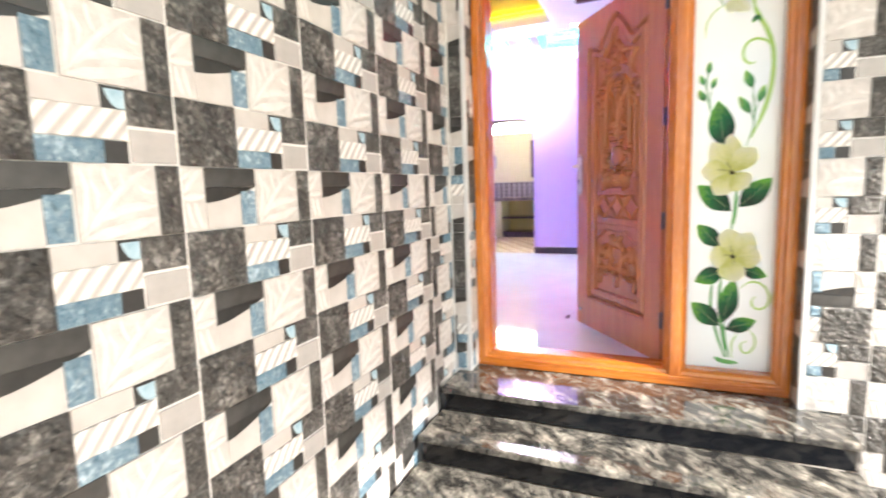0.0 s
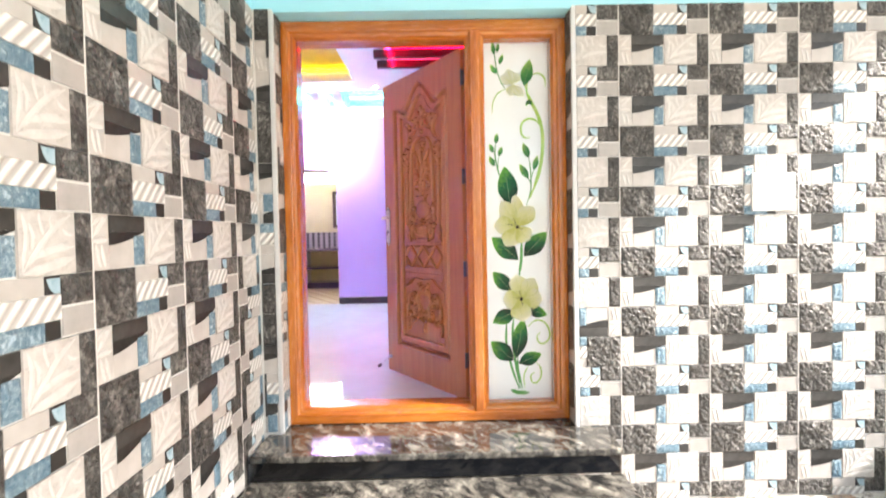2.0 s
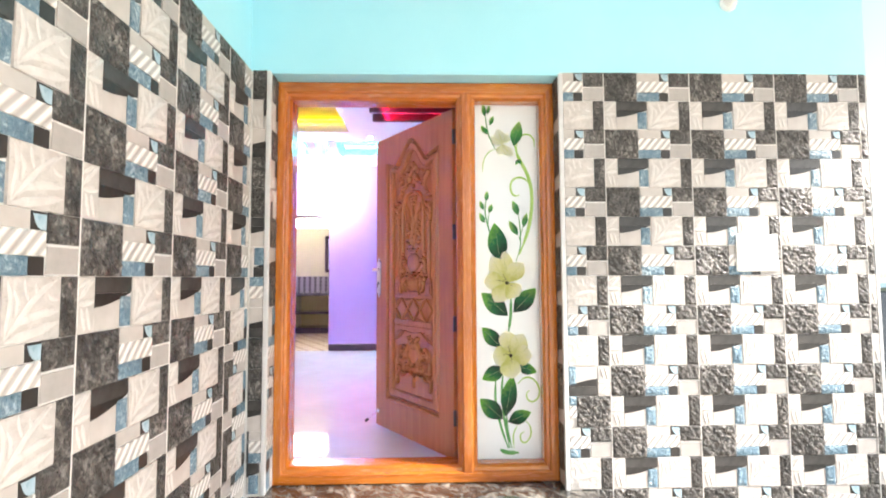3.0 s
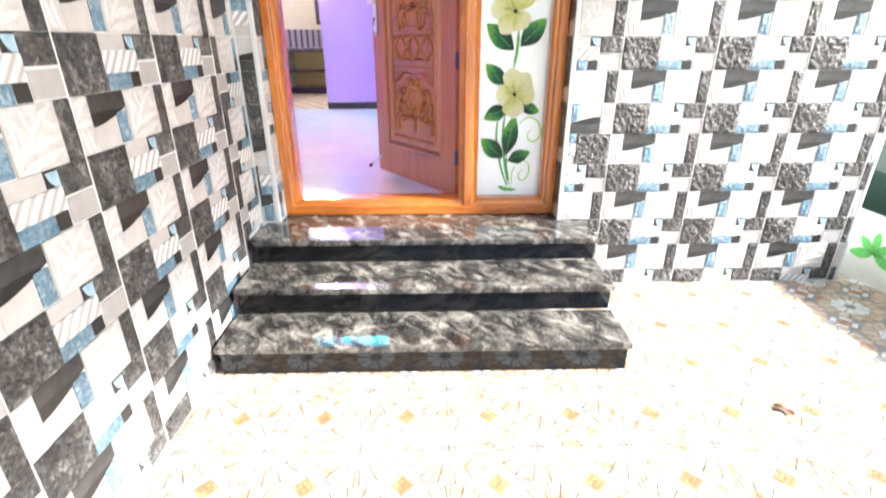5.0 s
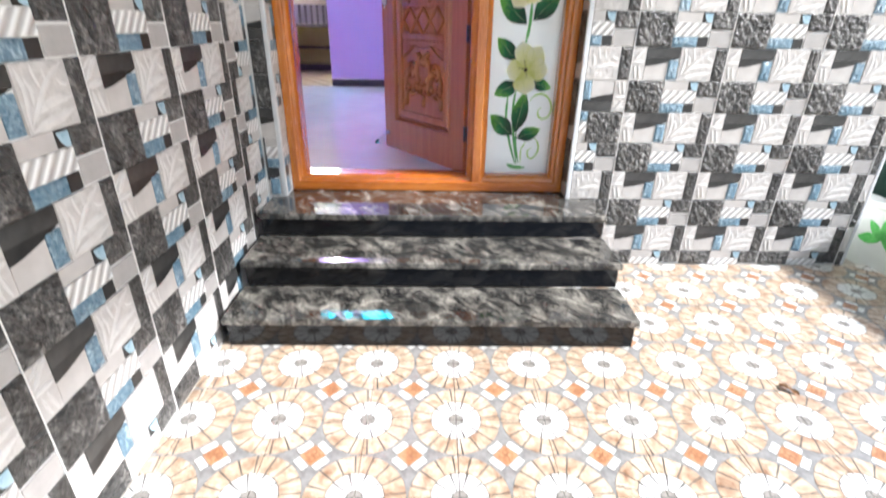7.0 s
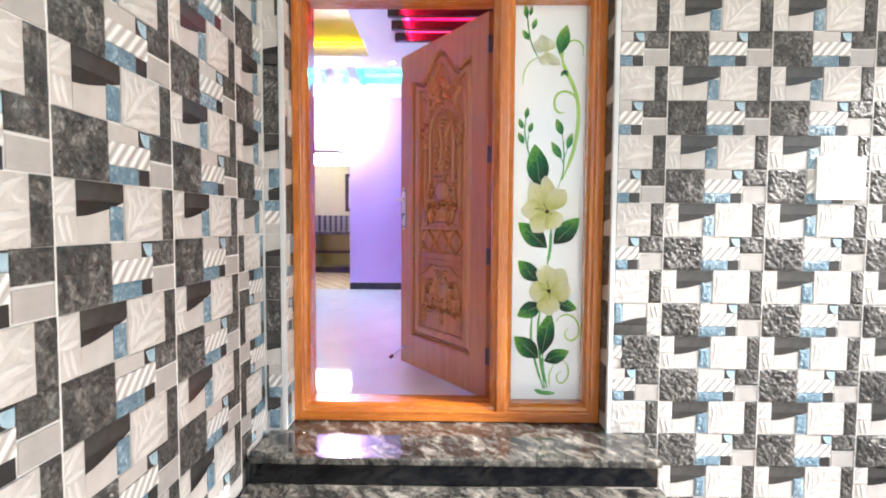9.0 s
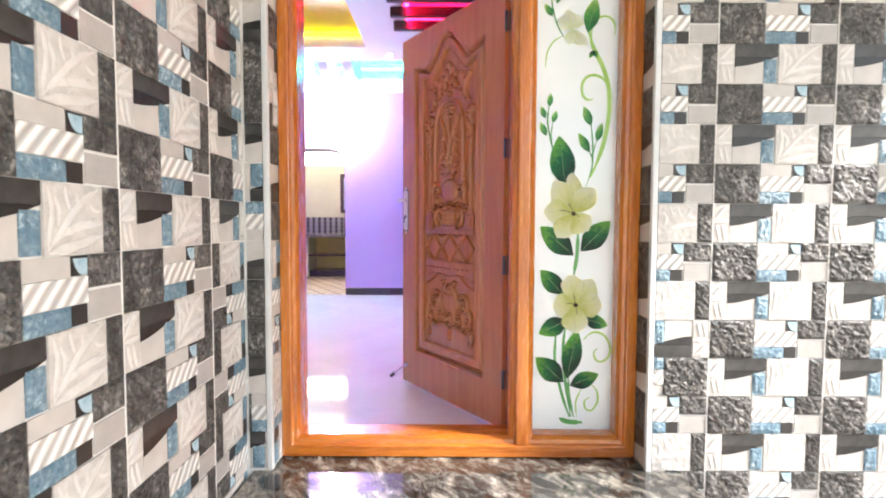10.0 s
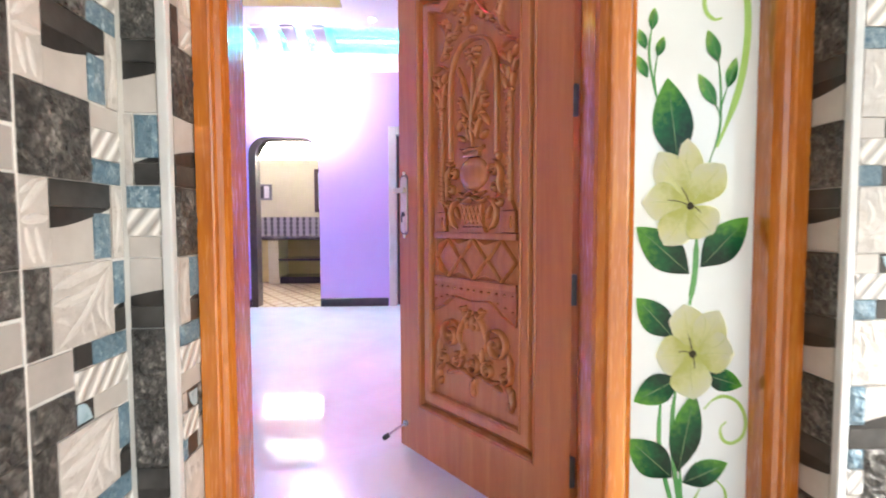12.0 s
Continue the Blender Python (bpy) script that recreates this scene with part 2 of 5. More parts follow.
def add_rope(bm, points, normal, wide, high, ends=0.35, sides=6, closed=False, mat=0):
    """A half-round bead along a line that lies in the plane across normal; wide and high may be lists."""
    normal = Vector(normal).normalized()
    rings = []
    count = len(points)
    for i, p in enumerate(points):
        p = Vector(p)
        if closed:
            way = Vector(points[(i + 1) % count]) - Vector(points[i - 1])
        else:
            way = Vector(points[min(i + 1, count - 1)]) - Vector(points[max(i - 1, 0)])
        side = way.cross(normal).normalized()
        s = 1.0 if closed else max(ends, min(1.0, min(i, count - 1 - i) / (0.18 * count + 0.01)))
        w = wide * s
        ring = []
        for k in range(sides + 1):
            a = math.pi * k / sides
            ring.append(bm.verts.new(p + side * math.cos(a) * w / 2 + normal * math.sin(a) * high * (0.4 + 0.6 * s)))
        rings.append(ring)
    for i in range(count if closed else count - 1):
        a, b = rings[i], rings[(i + 1) % count]
        for k in range(sides):
            f = bm.faces.new((a[k], a[k + 1], b[k + 1], b[k]))
            f.material_index = mat
    if not closed:
        for ring in (rings[0], rings[-1]):
            bm.faces.new(ring).material_index = mat
    return bm


def add_prism(bm, outline, place, depth, mat=0, inset=0.0):
    """A plate from a 2D outline; place(u, v, h) gives the world point, h being the height of its face."""
    c = Vector((sum(p[0] for p in outline) / len(outline), sum(p[1] for p in outline) / len(outline)))
    top = []
    for p in outline:
        q = Vector(p[:2])
        gap = (c - q).length
        q = q + (c - q) * min(0.5, inset / max(gap, 1e-5))
        top.append(bm.verts.new(place(q.x, q.y, depth)))
    low = [bm.verts.new(place(p[0], p[1], 0.0)) for p in outline]
    f = bm.faces.new(top)
    f.material_index = mat
    for i in range(len(outline)):
        j = (i + 1) % len(outline)
        g = bm.faces.new((low[i], low[j], top[j], top[i]))
        g.material_index = mat
    return bm


def clip(poly, u0, u1, v0, v1):
    """The part of a convex outline inside a window."""
    for axis, limit, keep_low in ((0, u0, False), (0, u1, True), (1, v0, False), (1, v1, True)):
        out = []
        for i in range(len(poly)):
            a, b = poly[i - 1], poly[i]
            ia = a[axis] <= limit if keep_low else a[axis] >= limit
            ib = b[axis] <= limit if keep_low else b[axis] >= limit
            if ia != ib:
                t = (limit - a[axis]) / (b[axis] - a[axis])
                out.append((a[0] + (b[0] - a[0]) * t, a[1] + (b[1] - a[1]) * t))
            if ib:
                out.append(b)
        poly = out
        if len(poly) < 3:
            return []
    clean = []
    for p in poly:
        if not clean or (abs(p[0] - clean[-1][0]) + abs(p[1] - clean[-1][1])) > 1e-4:
            clean.append(p)
    if len(clean) > 2 and abs(clean[0][0] - clean[-1][0]) + abs(clean[0][1] - clean[-1][1]) < 1e-4:
        clean.pop()
    return clean if len(clean) > 2 else []


# ---- large structure ----
TILE_W, TILE_H, TILE_TOP = 0.45, 0.30, 2.485
LEFT, RIGHT = -1.103, 2.10          # faces of the side wall and end of the front wall
OPEN_L, OPEN_R, OPEN_TOP = -1.004, 0.467, 2.472
HALL_Z = 0.41
PORCH_TOP = 3.12


def setting(name, bm, material, label="", category=""):
    return tagged(finish(name, bm, material), label, category, "", "structure")


# front wall round the door opening: left pier, right pier, lintel band
bm = bmesh.new()
add_box(bm, (-3.6, 0.0035, -0.3), (OPEN_L - 0.0035, 0.30, TILE_TOP))
add_box(bm, (OPEN_R + 0.0035, 0.0035, -0.3), (RIGHT, 0.30, TILE_TOP))
wall_front = setting("wall_front", bm, PLASTER, "masonry front wall clad in patterned stone-look tiles", "wall")
setting("wall_front_upper", box((-3.6, 0.004, TILE_TOP), (RIGHT, 0.30, PORCH_TOP)), BLUE_PAINT, "smooth sky blue painted wall above the tiles", "wall")
setting("lintel", box((OPEN_L - 0.0035, 0.006, OPEN_TOP), (OPEN_R + 0.0035, 0.30, TILE_TOP)), BLUE_PAINT, "pale blue painted lintel over the door", "lintel")
wall_side = setting("wall_side", box((LEFT - 0.25, -5.2, -0.3), (LEFT - 0.0035, 0.0035, TILE_TOP)), PLASTER, "masonry side wall clad in patterned stone-look tiles", "wall")
wall_side_upper = setting("wall_side_upper", box((LEFT - 0.25, -5.2, TILE_TOP), (LEFT - 0.004, 0.004, PORCH_TOP)), BLUE_PAINT, "smooth sky blue painted side wall above the tiles", "wall")
# added slab out of view; its right edge is set to shape the sun patch
porch_ceiling = setting("porch_ceiling", box((LEFT - 0.25, -5.2, PORCH_TOP), (3.42, 0.30, PORCH_TOP + 0.14)), PLASTER, "unseen white concrete slab added over the porch to shape the sunlight", "ceiling")
ground = setting("ground", box((-300, -300, -0.40), (300, 300, -0.030)), mottled("pale dry ground", (0.42, 0.38, 0.32), (0.55, 0.50, 0.43), 1.2, 0.9, 20.0, 0.4, 0.01), "pale dusty open ground round the house", "ground")
porch_floor = setting("porch_floor", box((LEFT - 0.2, -4.5, -0.06), (2.70, 0.012, -0.0035)), mottled("floor joint mortar", (0.66, 0.61, 0.52), (0.78, 0.73, 0.64), 30.0, 0.8, 90.0), "porch floor of printed mosaic-pattern ceramic tiles", "floor")

# hall behind the door
bm = bmesh.new()
add_box(bm, (-3.6, 0.30, HALL_Z - 0.2), (1.93, 7.4, HALL_Z))
setting("hall_floor", bm, HALL_FLOOR, "glossy white vitrified tile floor of the hall", "floor")
BACK_Y, ARCH_L, ARCH_R, ARCH_TOP = 4.53, -2.41, -1.634, 2.33
for k, (xa, xb, za) in enumerate(((-3.6, ARCH_L, HALL_Z), (ARCH_R, -0.85, HALL_Z), (ARCH_L, ARCH_R, ARCH_TOP), (-0.85, 0.10, 2.45), (0.10, 1.93, HALL_Z))):
    setting("wall_hall_back_%d" % (k + 1), box((xa, BACK_Y, za), (xb, BACK_Y + 0.15, 3.3)), LILAC_PAINT, "lilac painted wall at the back of the hall", "wall")
setting("wall_hall_left", box((-3.75, 0.30, HALL_Z), (-3.6, 7.4, 3.3)), LILAC_PAINT, "lilac painted hall wall", "wall")
setting("wall_hall_right", box((1.93, 0.30, HALL_Z), (1.995, 7.4, 3.3)), LILAC_PAINT, "lilac painted hall wall", "wall")
setting("wall_hall_front", box((-3.6, 0.302, 2.49), (1.93, 0.33, 3.3)), LILAC_PAINT, "lilac painted wall over the entrance inside", "wall")
setting("wall_end", box((1.997, 0.302, -0.3), (RIGHT - 0.002, 7.4, 3.3)), PLASTER, "white plastered end wall of the house", "wall")

# ceiling of the hall: one mesh with sunk trays
CEIL_Z = 3.05
TRAYS = ((-2.7, -1.09, 1.80, 2.90), (-0.66, 0.75, 0.45, 2.42), (-2.7, 1.6, 3.30, 3.93))
bm = bmesh.new()
xs = sorted({-3.6, 1.93, *[t[0] for t in TRAYS], *[t[1] for t in TRAYS]})
ys = sorted({0.33, 7.4, *[t[2] for t in TRAYS], *[t[3] for t in TRAYS]})
for xa, xb in zip(xs, xs[1:]):
    for ya, yb in zip(ys, ys[1:]):
        if not any(t[0] <= xa and xb <= t[1] and t[2] <= ya and yb <= t[3] for t in TRAYS):
            add_box(bm, (xa, ya, CEIL_Z), (xb, yb, CEIL_Z + 0.16))
add_box(bm, (-3.6, 0.33, CEIL_Z + 0.16), (1.93, 7.4, CEIL_Z + 0.30))
bmesh.ops.remove_doubles(bm, verts=bm.verts, dist=0.0005)
setting("hall_ceiling", bm, CEIL_PAINT, "white false ceiling with sunk coloured light trays", "ceiling")


def cove_light(name, label, color, strength, tray, sides):
    """LED strip light round the upper edge of a sunk tray."""
    top = thing(name, label, "cove light", ((tray[0] + tray[1]) / 2, (tray[2] + tray[3]) / 2, CEIL_Z + 0.11))
    cx, cy = (tray[0] + tray[1]) / 2, (tray[2] + tray[3]) / 2
    wide, deep = (tray[1] - tray[0]) / 2, (tray[3] - tray[2]) / 2
    glow = glowing(name + " glow", color, strength)
    spots = {"l": ((-wide, -deep), (-wide + 0.03, deep)), "r": ((wide - 0.03, -deep), (wide, deep)),
             "b": ((-wide + 0.03, deep - 0.03), (wide - 0.03, deep)), "f": ((-wide + 0.03, -deep), (wide - 0.03, -deep + 0.03))}
    for s in sides:
        (xa, ya), (xb, yb) = spots[s]
        part("led_strip", box((xa, ya, -0.012), (xb, yb, 0.012), 0.004), glow, top, "glowing coloured LED strip")
    return top


YELLOW, CYAN, RED = (1.0, 0.78, 0.02), (0.02, 0.75, 1.0), (1.0, 0.01, 0.10)
cove_light("yellow_cove_light", "yellow LED strip in a sunk ceiling tray", YELLOW, 1.6, TRAYS[0], "lb")
cove_light("red_cove_light", "red LED strip in a sunk ceiling tray", RED, 17.0, TRAYS[1], "lrb")
cove_light("cyan_cove_light", "cyan LED strip in a sunk ceiling tray", CYAN, 15.0, TRAYS[2], "lrb")

# coloured strip light on the tray tops is put into the panels' paint
for t, paint, name in ((TRAYS[0], mottled("yellow tray light as paint", (0.80, 0.62, 0.02), (0.86, 0.68, 0.04), 2.0, 0.5), "yellow"), (TRAYS[1], mottled("crimson tray light as paint", (0.62, 0.01, 0.10), (0.70, 0.02, 0.14), 2.0, 0.5), "crimson")):
    setting(name + "_tray_panel", box((t[0] + 0.001, t[2] + 0.001, CEIL_Z + 0.150), (t[1] - 0.001, t[3] - 0.001, CEIL_Z + 0.158)), paint, name + " panel inside the sunk ceiling tray, its strip light put into the paint", "ceiling")

# dark wooden louvre slats under the red tray
DARK_WOOD = wood("dark stained slat wood", (0.02, 0.010, 0.007), (0.045, 0.022, 0.014), (0.08, 0.04, 0.025), "X")
for i in range(7):
    y = 0.69 + i * 0.265
    slat = finish("ceiling_slat", box((-0.76, y, CEIL_Z - 0.075), (0.85, y + 0.045, CEIL_Z), 0.004), DARK_WOOD)
    tagged(slat, "dark stained wooden slat across the red ceiling tray", "ceiling slat", "slats under the red tray")

# curved white beams across the cyan tray
for i in range(5):
    x = -2.47 + i * 0.262
    bm = bmesh.new()
    outline = [(3.26, CEIL_Z + 0.12), (3.26, CEIL_Z - 0.01)] + [(3.30 + 0.63 * k / 8, CEIL_Z - 0.01 - 0.07 * math.sin(math.pi * k / 8)) for k in range(9)] + [(3.97, CEIL_Z - 0.01), (3.97, CEIL_Z + 0.12)]
    a = [bm.verts.new((x, p[0], p[1])) for p in outline]
    b = [bm.verts.new((x + 0.11, p[0], p[1])) for p in outline]
    bm.faces.new(a)
    bm.faces.new(b[::-1])
    for k in range(len(a)):
        bm.faces.new((a[k - 1], a[k], b[k], b[k - 1]))
    beam = finish("ceiling_beam", bm, CEIL_PAINT)
    tagged(beam, "white plaster beam with a curved belly across the cyan tray", "ceiling beam", "beams of the cyan tray")

# bright bulb on the wall over the arch
bulb = thing("wall_lamp", "glaring white bulb in a holder above the arch", "wall lamp", (-1.76, BACK_Y, 2.66))
part("backplate", add_cyl(bmesh.new(), (0, 0, 0), (0, -0.02, 0), 0.05, 0.045, 20), WHITE_PLASTIC, bulb)
part("holder", add_cyl(bmesh.new(), (0, -0.02, 0), (0, -0.07, 0), 0.024, 0.02, 16), WHITE_PLASTIC, bulb)
part("bulb", add_ball(bmesh.new(), (0, -0.13, 0), (0.055, 0.07, 0.055), 16, 12), glowing("white bulb glow", (0.96, 0.93, 1.0), 300.0), bulb, "glowing white bulb", True)
for sx, sy in ((-0.88, 3.10),):
    spot = thing("ceiling_spotlight", "small round white spotlight sunk in the ceiling", "spotlight", (sx, sy, CEIL_Z), "hall spotlights")
    part("ring", add_cyl(bmesh.new(), (0, 0, 0), (0, 0, -0.008), 0.036, 0.033, 24), WHITE_PLASTIC, spot)
    part("lens", add_cyl(bmesh.new(), (0, 0, -0.008), (0, 0, -0.012), 0.026, 0.022, 24), glowing("pink spotlight glow", (1.0, 0.80, 0.95), 60.0), spot, "glowing lens")

# ---- steps ----
def slab(lo, hi, parent, name, material, label=""):
    return part(name, box(lo, hi, 0.006, 2), material, parent, label)


steps = thing("entrance_steps", "three polished black granite steps up to the front door", "steps", (-0.22, -0.4, 0), "", "structure")
STEP_L, STEP_R = -1.066, 0.600
RISES = ((-0.79, 0.0, 0.137, -0.527), (-0.527, 0.137, 0.262, -0.248), (-0.248, 0.262, 0.380, 0.30))
for front, low, high, back in RISES:
    o = Vector((0.22, 0.4, 0))
    part("riser", box(Vector((STEP_L, front, low)) + o, Vector((STEP_R, back + (0.0 if back < 0 else -0.295), high - 0.030)) + o, 0.003), BLACK_RISER, steps, "black polished stone riser")
    if back < 0:
        part("tread", box(Vector((STEP_L - 0.014, front - 0.014, high - 0.030)) + o, Vector((STEP_R + 0.012, back, high)) + o, 0.007, 3), GRANITE, steps, "veined grey-black granite tread")
    else:
        part("tread", box(Vector((STEP_L - 0.014, front - 0.014, high - 0.030)) + o, Vector((STEP_R + 0.012, -0.001, high)) + o, 0.007, 3), GRANITE, steps, "veined grey-black granite tread")
        part("threshold_stone", box(Vector((OPEN_L - 0.006, 0.0, high - 0.030)) + o, Vector((OPEN_R + 0.006, 0.30, high - 0.0005)) + o), GRANITE, steps)

# ---- door frame ----
FRAME_Y, FRAME_D = 0.105, 0.14
FRAME_L, FRAME_R, FRAME_B, FRAME_T = -1.003, 0.466, 0.381, 2.471
IN_L, MULL_L, MULL_R, IN_R, IN_B, IN_T = -0.932, -0.058, 0.045, 0.392, 0.464, 2.382
PROFILE = ((0.0, 0.006), (0.06, 0.0), (0.56, 0.0), (0.62, 0.003), (0.68, 0.012), (0.86, 0.015), (0.93, 0.024), (1.0, 0.036))


def frame_member(name, corners, parent, material):
    """A moulded frame member; corners: outer start, outer end, inner end, inner start in (x, z), mitred."""
    bm = bmesh.new()
    (oa, ob_, ib, ia) = [Vector(c) for c in corners]
    rows = []
    for f, d in (*PROFILE, (1.0, FRAME_D), (0.0, FRAME_D)):
        a, b = oa.lerp(ia, f), ob_.lerp(ib, f)
        rows.append((bm.verts.new((a.x, FRAME_Y + d, a.y)), bm.verts.new((b.x, FRAME_Y + d, b.y))))
    for i in range(len(rows)):
        p, q = rows[i - 1], rows[i]
        bm.faces.new((p[0], p[1], q[1], q[0]))
    bm.faces.new([r[0] for r in rows])
    bm.faces.new([r[1] for r in rows][::-1])
    bmesh.ops.recalc_face_normals(bm, faces=bm.faces)
    return part(name, bm, material, parent)


door_frame = thing("door_frame", "orange varnished teak door frame with a narrow sidelight", "door frame", (0, 0, 0), "", "structure")
frame_member("jamb", ((FRAME_L, FRAME_B), (FRAME_L, FRAME_T), (IN_L, IN_T), (IN_L, IN_B)), door_frame, TEAK)
frame_member("jamb", ((FRAME_R, FRAME_B), (FRAME_R, FRAME_T), (IN_R, IN_T), (IN_R, IN_B)), door_frame, TEAK)
frame_member("head", ((FRAME_L, FRAME_T), (FRAME_R, FRAME_T), (IN_R, IN_T), (IN_L, IN_T)), door_frame, TEAK_X)
frame_member("sill", ((FRAME_L, FRAME_B), (FRAME_R, FRAME_B), (IN_R, IN_B), (IN_L, IN_B)), door_frame, TEAK_X)
mid = (MULL_L + MULL_R) / 2
bm = bmesh.new()
half = (MULL_R - MULL_L) / 2
prof = [(-half, 0.036), (-half + 0.006, 0.024), (-half + 0.022, 0.012), (-half + 0.028, 0.003), (-half + 0.034, 0.001),
        (half - 0.034, 0.001), (half - 0.028, 0.003), (half - 0.022, 0.012), (half - 0.006, 0.024), (half, 0.036), (half, FRAME_D), (-half, FRAME_D)]
a = [bm.verts.new((mid + x, FRAME_Y + d, IN_B - 0.03)) for x, d in prof]
b = [bm.verts.new((mid + x, FRAME_Y + d, IN_T + 0.03)) for x, d in prof]
for i in range(len(prof)):
    bm.faces.new((a[i - 1], a[i], b[i], b[i - 1]))
bmesh.ops.recalc_face_normals(bm, faces=bm.faces)
part("mullion", bm, TEAK, door_frame)
GLASS_Y = 0.200
pane = part("glass_pane", box((MULL_R - 0.01, GLASS_Y, IN_B - 0.01), (IN_R + 0.01, GLASS_Y + 0.008, IN_T + 0.01)), FROSTED, door_frame, "frosted white glass with painted yellow flowers")

# ---- door leaf ----
HINGE, DOOR_W, DOOR_B, DOOR_T, DOOR_D = Vector((-0.070, 0.262, 0)), 0.857, 0.435, 2.385, 0.040
DOOR_TURN = math.degrees(math.atan2(0.695, -0.501))
door = thing("front_door", "carved red-brown wooden front door standing half open", "door", (HINGE.x, HINGE.y, 0), "", "", DOOR_TURN)
# local axes: x from the hinge to the free edge, y towards the porch side, z up
FIELD = -0.027
MID = 0.431


def arch_outline(half, low, end, peak, n=22):
    """Closed outline with straight sides and an ogee top, anticlockwise from the lower left, in (x, z)."""
    def top(d):
        f = abs(d) / half
        if f < 0.64:
            return end - 0.026 + (peak - end + 0.026) * (0.5 + 0.5 * math.cos(math.pi * f / 0.64))
        return end - 0.026 + 0.026 * math.sin(math.pi / 2 * (f - 0.64) / 0.36)
    pts = [(MID - half, low), (MID, low), (MID + half, low)]
    pts += [(MID + half, low + (end - low) * k / 4) for k in range(1, 4)]
    pts += [(MID + half - 2 * half * k / n, top(half - 2 * half * k / n)) for k in range(n + 1)]
    pts += [(MID - half, low + (end - low) * k / 4) for k in range(3, 0, -1)]
    return pts


def ring_loft(bm, rings):
    """Faces between closed rings of vertices with equal counts."""
    for a, b in zip(rings, rings[1:]):
        for i in range(len(a)):
            j = (i + 1) % len(a)
            bm.faces.new((a[i], a[j], b[j], b[i]))


def panel_rings(bm, rows):
    return [[bm.verts.new((x, y, z)) for x, z in arch_outline(half, low, end, peak)] for half, low, end, peak, y in rows]


part("leaf", box((0, -DOOR_D, DOOR_B), (DOOR_W, FIELD - 0.003, DOOR_T), 0.002), DOOR_WOOD, door)

# stiles and rails, with the sunk edge that frames the raised panel
bm = bmesh.new()
rings = panel_rings(bm, ((0.301, 0.624, 2.212, 2.326, 0.0), (0.296, 0.630, 2.206, 2.320, -0.0012), (0.290, 0.637, 2.197, 2.312, -0.006), (0.285, 0.642, 2.190, 2.306, -0.026)))
outer = arch_outline(0.301, 0.624, 2.212, 2.326)
edge = []
for x, z in outer:
    if z < 0.63:
        q = (0.002 if x < MID - 0.29 else DOOR_W - 0.002 if x > MID + 0.29 else x, DOOR_B + 0.002)
    elif z > 2.18 and abs(x - MID) < 0.300:
        q = (x, DOOR_T - 0.002)
    elif z > 2.18:
        q = (0.002 if x < MID else DOOR_W - 0.002, DOOR_T - 0.002)
    else:
        q = (0.002 if x < MID else DOOR_W - 0.002, z)
    edge.append(bm.verts.new((q[0], 0.0, q[1])))
edge_low = [bm.verts.new((v.co.x + (-0.002 if v.co.x < 0.1 else 0.002 if v.co.x > 0.8 else 0), FIELD, v.co.z)) for v in edge]
ring_loft(bm, [edge_low, edge, *rings])
bmesh.ops.recalc_face_normals(bm, faces=bm.faces)
part("stiles_and_rails", bm, DOOR_WOOD, door)

# raised panel with a second sunk edge round the carved field
bm = bmesh.new()
rings = panel_rings(bm, ((0.284, 0.643, 2.189, 2.305, -0.026), (0.277, 0.651, 2.181, 2.297, -0.023), (0.266, 0.663, 2.170, 2.285, -0.008), (0.262, 0.667, 2.166, 2.281, -0.0065),
                         (0.240, 0.690, 2.148, 2.258, -0.0060), (0.234, 0.697, 2.141, 2.250, -0.0075), (0.228, 0.704, 2.133, 2.240, -0.014), (0.225, 0.707, 2.130, 2.236, FIELD)))
ring_loft(bm, rings)
bm.faces.new(rings[-1])
bmesh.ops.recalc_face_normals(bm, faces=bm.faces)
part("raised_panel", bm, DOOR_WOOD, door)
OUT = (0, 1, 0)


def bead(points, wide, high, y):
    return part("moulding", add_rope(bmesh.new(), [(x, y, z) for x, z in points], OUT, wide, high, 0.5, 6, True), DOOR_WOOD, door, "", True)


bead(arch_outline(0.296, 0.629, 2.206, 2.321), 0.010, 0.0050, -0.0015)
bead(arch_outline(0.232, 0.699, 2.138, 2.246), 0.009, 0.0045, -0.0070)

# carved relief
RELIEF_UP = 1.35
bm = bmesh.new()


def rope(points, wide=0.014, high=0.014, ends=0.35, steps=5):
    add_rope(bm, [(x, FIELD, z) for x, z in smooth_line(points, steps)], OUT, wide, high * RELIEF_UP, ends, 6)


def lump(x, z, length, wide, turn=0.0, high=0.014):
    """A swelling leaf or bead; turn in degrees, anticlockwise on the face of the door."""
    add_ball(bm, (x, FIELD, z), (length / 2, high * RELIEF_UP, wide / 2), 10, 8, Matrix.Rotation(radians(-turn), 4, "Y"))


def scroll(x, z, size, start, sweep, wide=0.013, high=0.016):
    """A spiral that winds inwards to a bead."""
    pts = []
    for k in range(17):
        f = k / 16
        a = radians(start + sweep * f)
        r = size * (1 - 0.80 * f)
        pts.append((x + r * math.cos(a), z + r * math.sin(a)))
    rope(pts, wide, high, 0.5, 2)
    lump(x, z, 0.018, 0.018, 0, high + 0.003)


def plate(outline, high, inset=0.004):
    add_prism(bm, outline, lambda u, v, h: (u, FIELD + h, v), high, 0, inset)


